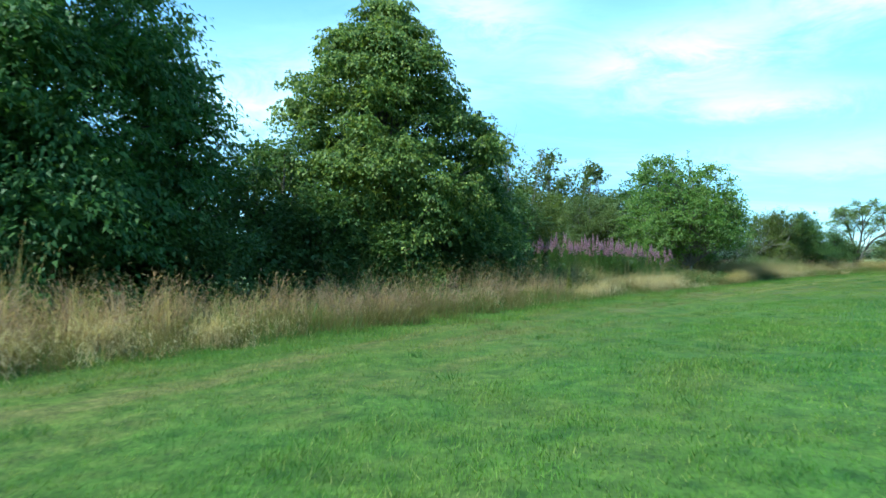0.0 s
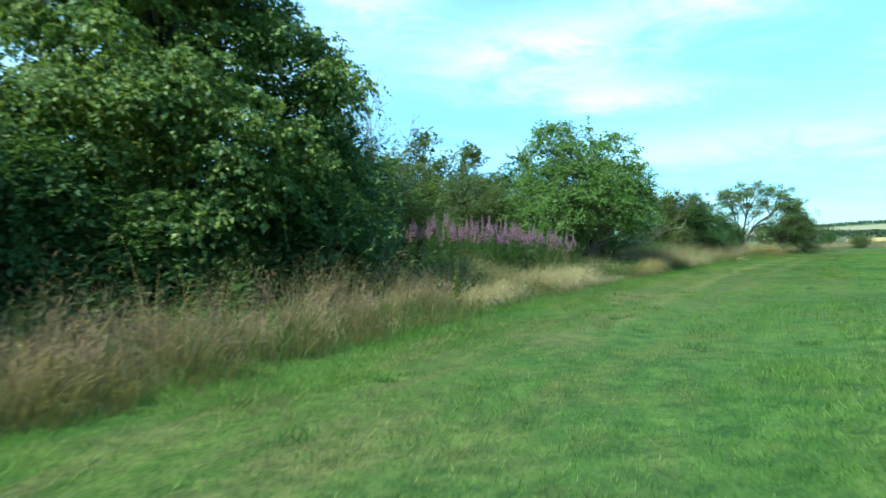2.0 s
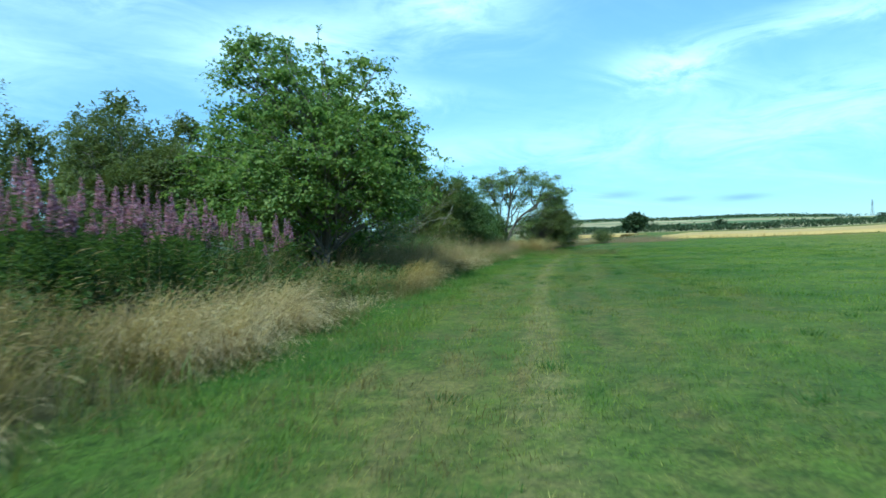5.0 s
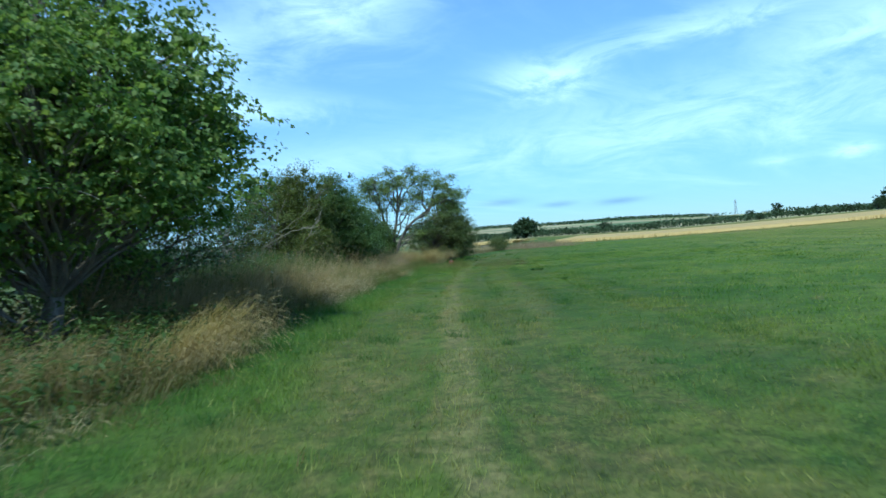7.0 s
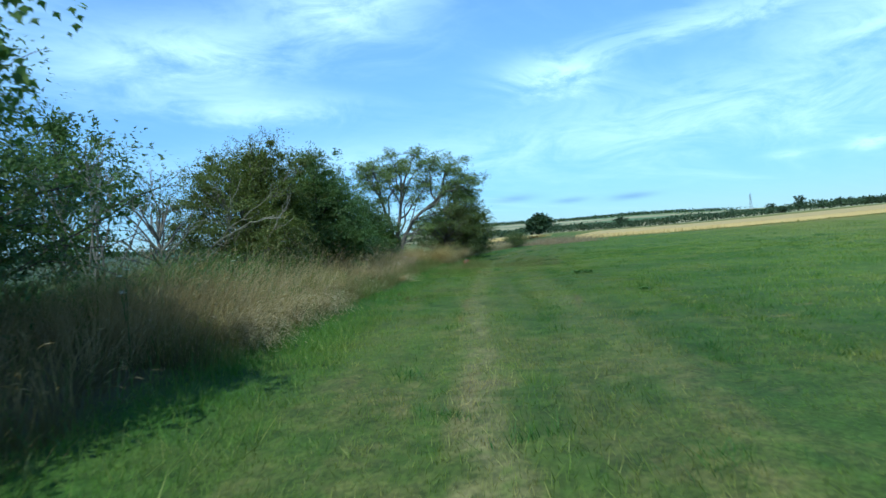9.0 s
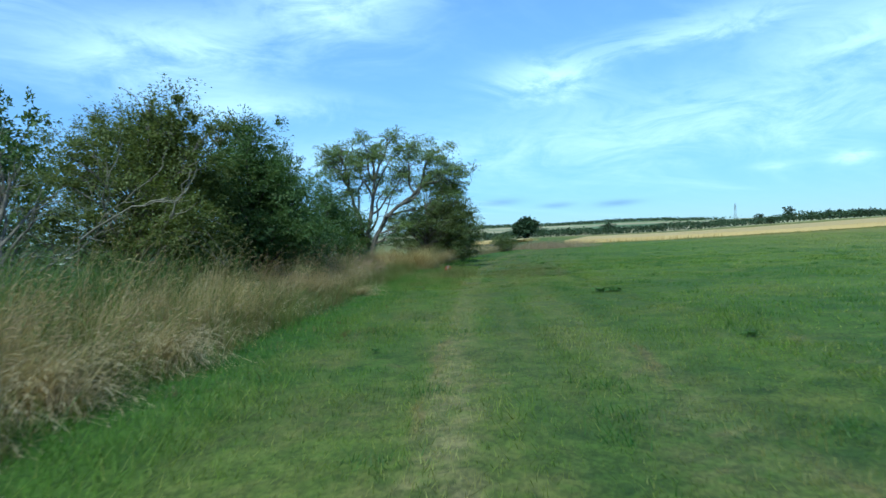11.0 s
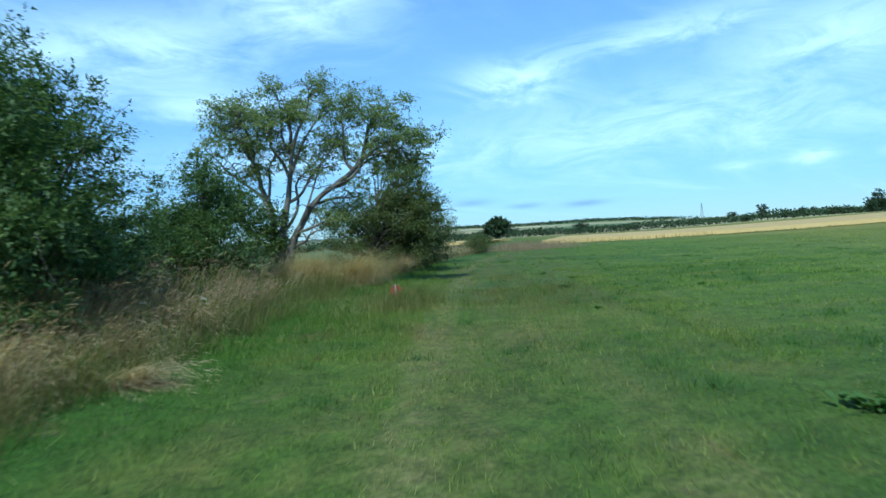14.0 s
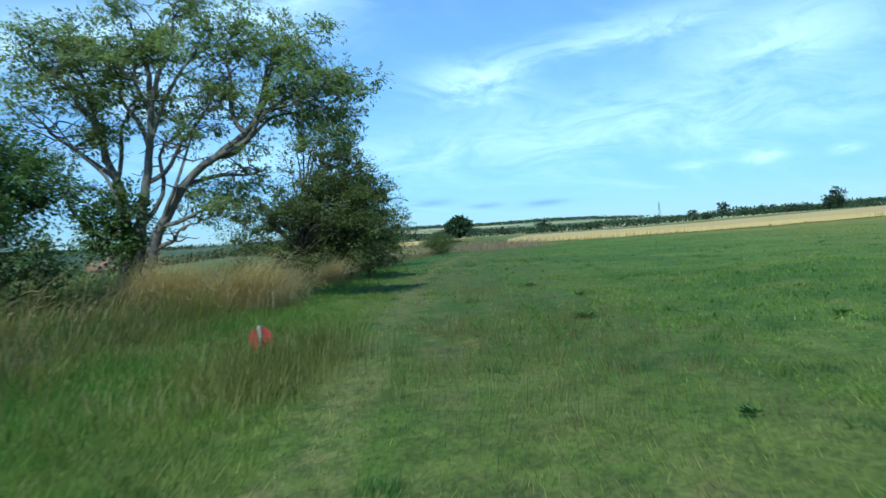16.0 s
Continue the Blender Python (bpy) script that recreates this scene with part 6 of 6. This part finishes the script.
# fireweed: single plants with a stem, its leaves and a pink flower spike
def fireweed(seed, h):
    r = np.random.default_rng(seed)
    thing = new("fireweed_plant")
    soup = Soup()
    bend = r.normal(0, 0.05, 2)
    line = np.array([(bend[0] * t * t * h, bend[1] * t * t * h, t * h) for t in np.linspace(0, 1, 7)])
    tube(soup, line, np.linspace(0.008, 0.003, 7), 4)
    part("stem", soup.mesh("stem", M_WEED), thing)
    n = 90
    t = r.uniform(0.1, 0.8, n)
    a = np.arange(n) * 2.4
    p = np.stack([bend[0] * t * t * h, bend[1] * t * t * h, t * h], 1)
    axis = np.stack([np.cos(a), np.sin(a), r.uniform(0.0, 0.6, n)], 1)
    face = np.stack([-np.cos(a) * 0.3, -np.sin(a) * 0.3, np.ones(n)], 1)
    part("leaves", leaf_mesh("leaves", p, axis, unit(face), 0.17 * (1.15 - 0.6 * t), 0.24, M_WEED), thing)
    n = 90
    t = r.random(n)
    a = r.random(n) * 6.28
    z = (0.76 + 0.24 * t) * h
    rad = 0.038 * (1 - 0.85 * t)
    p = np.stack([bend[0] * h * 0.9 + rad * np.cos(a) * 0.3, bend[1] * h * 0.9 + rad * np.sin(a) * 0.3, z], 1)
    axis = np.stack([np.cos(a), np.sin(a), r.normal(0.1, 0.3, n)], 1)
    part("flower_spike", leaf_mesh("flower_spike", p, axis, ball(r, n), (0.015 + rad) * 1.25, 0.9, M_FLOWER), thing, "pink-purple flower spike")
    return tagged(thing, "tall fireweed in pink-purple flower", "wildflower", "stand of fireweed")


kinds = [fireweed(300 + k, 1.45 + 0.09 * k) for k in range(6)]
rf = np.random.default_rng(310)
spots = []
while len(spots) < 275:
    x, y = rf.uniform(3.6, 13.2), rf.uniform(32.8, 42.5)
    u, d = uv_of(x, y)
    if not -7.2 < d < -2.6 or not -19.7 - 0.55 * (d + 2.6) < u < -7.0:
        continue
    if all((x - a) ** 2 + (y - b) ** 2 > 0.13 ** 2 for a, b in spots):
        spots.append((x, y))
for k, (x, y) in enumerate(spots):
    m = pose(x, y, float(ground_z(x, y)) - 0.02, rf.normal(0, 3), rf.normal(0, 3), rf.uniform(0, 360))
    if k < 6:
        kinds[k].matrix_world = m
    else:
        u, d = uv_of(x, y)
        copy_thing(kinds[k % 6], m).scale = (1.0, 1.0, float(1.0 - 0.03 * (u + 14) * 0.6 + rf.normal(0, 0.085)))


# red marker disc on its stake
def marker(at):
    gz = float(ground_z(*at))
    thing = new("marker_disc")
    thing.matrix_world = pose(*at, gz, 2, -3, -46)
    bm = bmesh.new()
    bmesh.ops.create_cone(bm, cap_ends=True, segments=36, radius1=0.145, radius2=0.145, depth=0.012)
    bmesh.ops.bevel(bm, geom=[e for e in bm.edges if len(e.link_faces) == 2 and e.calc_face_angle() > 1], offset=0.004, segments=2, affect="EDGES")
    bmesh.ops.transform(bm, matrix=pose(0, 0.025, 0.345, 90, 0, 0), verts=bm.verts)
    part("disc", bm, thing, "faded red painted disc", M_RED)
    bm = bmesh.new()
    bmesh.ops.create_cube(bm, size=1.0, matrix=Matrix.Translation((0, 0, 0.145)) @ Matrix.Diagonal((0.04, 0.03, 0.74, 1)))
    bmesh.ops.bevel(bm, geom=list(bm.edges), offset=0.005, segments=2, affect="EDGES")
    part("stake", bm, thing, "weathered pale wooden stake", M_STAKE)
    return tagged(thing, "red disc on a short wooden stake", "marker")


marker((40.5, 65.14))


# docks: broad dark leaves in rosettes out in the grass
def dock(at, seed, size, leaves=34):
    """A low mound of broad leaves."""
    r = np.random.default_rng(seed)
    thing = new("dock_plant")
    thing.location = (*at, float(ground_z(*at)))
    for k in range(leaves):
        a = k * 2.4 + r.normal(0, 0.3)
        ln, wd, rise = size * r.uniform(0.4, 0.75), size * 0.16, r.uniform(0.6, 1.9)
        spot = np.array((*(r.normal(0, 0.38, 2) * size), 0.0))
        t = np.linspace(0, 1, 6)
        out = np.stack([np.cos(a) * ln * t, np.sin(a) * ln * t, ln * rise * (t - 0.62 * t * t) + 0.02], 1) + spot
        half = wd * np.sin(np.pi * np.clip(t * 0.9 + 0.08, 0, 1)) ** 0.7
        side = np.array((-np.sin(a), np.cos(a), 0))
        v = np.concatenate([out + side * half[:, None] + (0, 0, 0.012), out, out - side * half[:, None] + (0, 0, 0.012)])
        f = [[i, i + 1, i + 7, i + 6] for i in range(5)] + [[i + 6, i + 7, i + 13, i + 12] for i in range(5)]
        part("leaf", mesh_of("leaf", v, np.array(f), M_DOCK, True), thing)
    return tagged(thing, "dark green broad-leaved dock in the pasture", "weed", "docks in the pasture")


for k, (x, y, s) in enumerate([(41.2, 60.05, 0.065), (45.4, 64.35, 0.18), (36.48, 54.06, 0.2), (36.76, 53.84, 0.19), (31.5, 47.5, 0.10), (46.8, 61.2, 0.12), (50.5, 69.5, 0.14), (27.6, 50.45, 0.055), (48.4, 66.5, 0.11)]):
    dock((x, y), 400 + k, s)


def umbel(at, seed, h):
    """A flowering stalk: green stem, narrow leaves and flat white heads."""
    r = np.random.default_rng(seed)
    thing = new("hogweed_plant")
    thing.location = (*at, float(ground_z(*at)))
    soup, heads = Soup(), []
    tube(soup, curve_pts((0, 0, 0), (r.normal(0, 0.08), r.normal(0, 0.08), h), 7, 0.02, r), np.linspace(0.01, 0.004, 7), 5)
    for k in range(4):
        e = np.array((r.normal(0, 0.16), r.normal(0, 0.16), h * r.uniform(0.85, 1.1)))
        tube(soup, curve_pts((0, 0, h * 0.55), e, 5, 0.03, r), np.linspace(0.006, 0.003, 5), 4)
        heads.append(e)
    part("stem", soup.mesh("stem", M_WEED, True), thing)
    for e in heads:
        p = e + np.concatenate([r.normal(0, 0.022, (40, 2)), r.normal(0, 0.005, (40, 1))], 1)
        part("flower_head", leaf_mesh("flower_head", p, ball(r, 40), unit(r.normal(0, 0.2, (40, 3)) + (0, 0, 1)), np.full(40, 0.010), 1.0, M_UMBEL), thing, "small flat white flower head")
    return tagged(thing, "thin hogweed with flat white flower heads", "wildflower", "hogweed in the verge")


M_UMBEL = leaf_mat("white_umbel", (0.55, 0.55, 0.45), (0.68, 0.68, 0.58), (0.78, 0.78, 0.7), 0.2)
for k, (u, d, h) in enumerate([(-43, -2.0, 1.0), (2.5, -1.0, 1.2), (5.5, -2.5, 1.3), (12, -3.0, 1.2), (-3.0, -1.4, 1.1), (23.5, -0.9, 0.7), (24.2, -1.8, 0.85), (25.4, -0.6, 0.6), (26.6, -1.6, 0.8), (28.2, -2.4, 0.9), (22.4, -2.6, 0.95)]):
    umbel(tuple(float(c) for c in xy_of(u, d)), 430 + k, h)


def spire(at, seed, h):
    """A tall yellow-green seeding spike."""
    r = np.random.default_rng(seed)
    thing = new("mullein_plant")
    thing.location = (*at, float(ground_z(*at)))
    soup = Soup()
    tube(soup, curve_pts((0, 0, 0), (0.03, 0.02, h), 8, 0.01, r), np.linspace(0.014, 0.006, 8), 6)
    part("stem", soup.mesh("stem", M_GREENGRASS, True), thing)
    n = 260
    t = r.uniform(0.25, 1, n)
    a = r.random(n) * 6.28
    p = np.stack([0.02 * np.cos(a), 0.02 * np.sin(a), t * h], 1)
    part("leaves", leaf_mesh("leaves", p, np.stack([np.cos(a), np.sin(a), r.uniform(0.2, 0.9, n)], 1), ball(r, n), 0.14 * (1.15 - t), 0.35, M_SPIRE), thing)
    return tagged(thing, "tall yellow-green flowering spike in the verge", "wildflower")


M_SPIRE = leaf_mat("spire_leaf", (0.10, 0.11, 0.026), (0.17, 0.165, 0.042), (0.26, 0.235, 0.075), 0.3)
spire((4.45, 24.6), 450, 1.32)

# low round shrub and reddish reeds where the track ends
tree("low_shrub", "low round green shrub at the end of the track", 460, (81.6, 106.2), 1.9, 2.4, DOME, 36, 0.5, 620, 14, 0.10, M_OLIVE, 0.6, 0.04, 0.02, category="shrub")
tree("low_shrub", "low dark shrub at the end of the track", 461, (88.0, 121.0), 2.0, 2.6, DOME, 26, 0.5, 380, 14, 0.13, M_HAW_DARK, 0.6, 0.04, 0.02, category="shrub")
x, y = 94 + rng.normal(0, 3.4, 2600), 111 + rng.normal(0, 2.6, 2600)
me, _ = stems("reed_bed", rng, x, y, 1.05 * (0.3 + 0.8 * rng.random(2600)) * (1 + 0.4 * noise_field(x * 0.5, y * 0.5)), np.full(2600, 0.04), 0.45, M_REED := leaf_mat("red_reed", (0.15, 0.110, 0.060), (0.25, 0.185, 0.110), (0.34, 0.26, 0.165), 0.3), 0.2, 0.04)
tagged(part("reed_bed", me), "reddish-brown patch of dead weeds beside the corn", "weeds", kind="stuff")
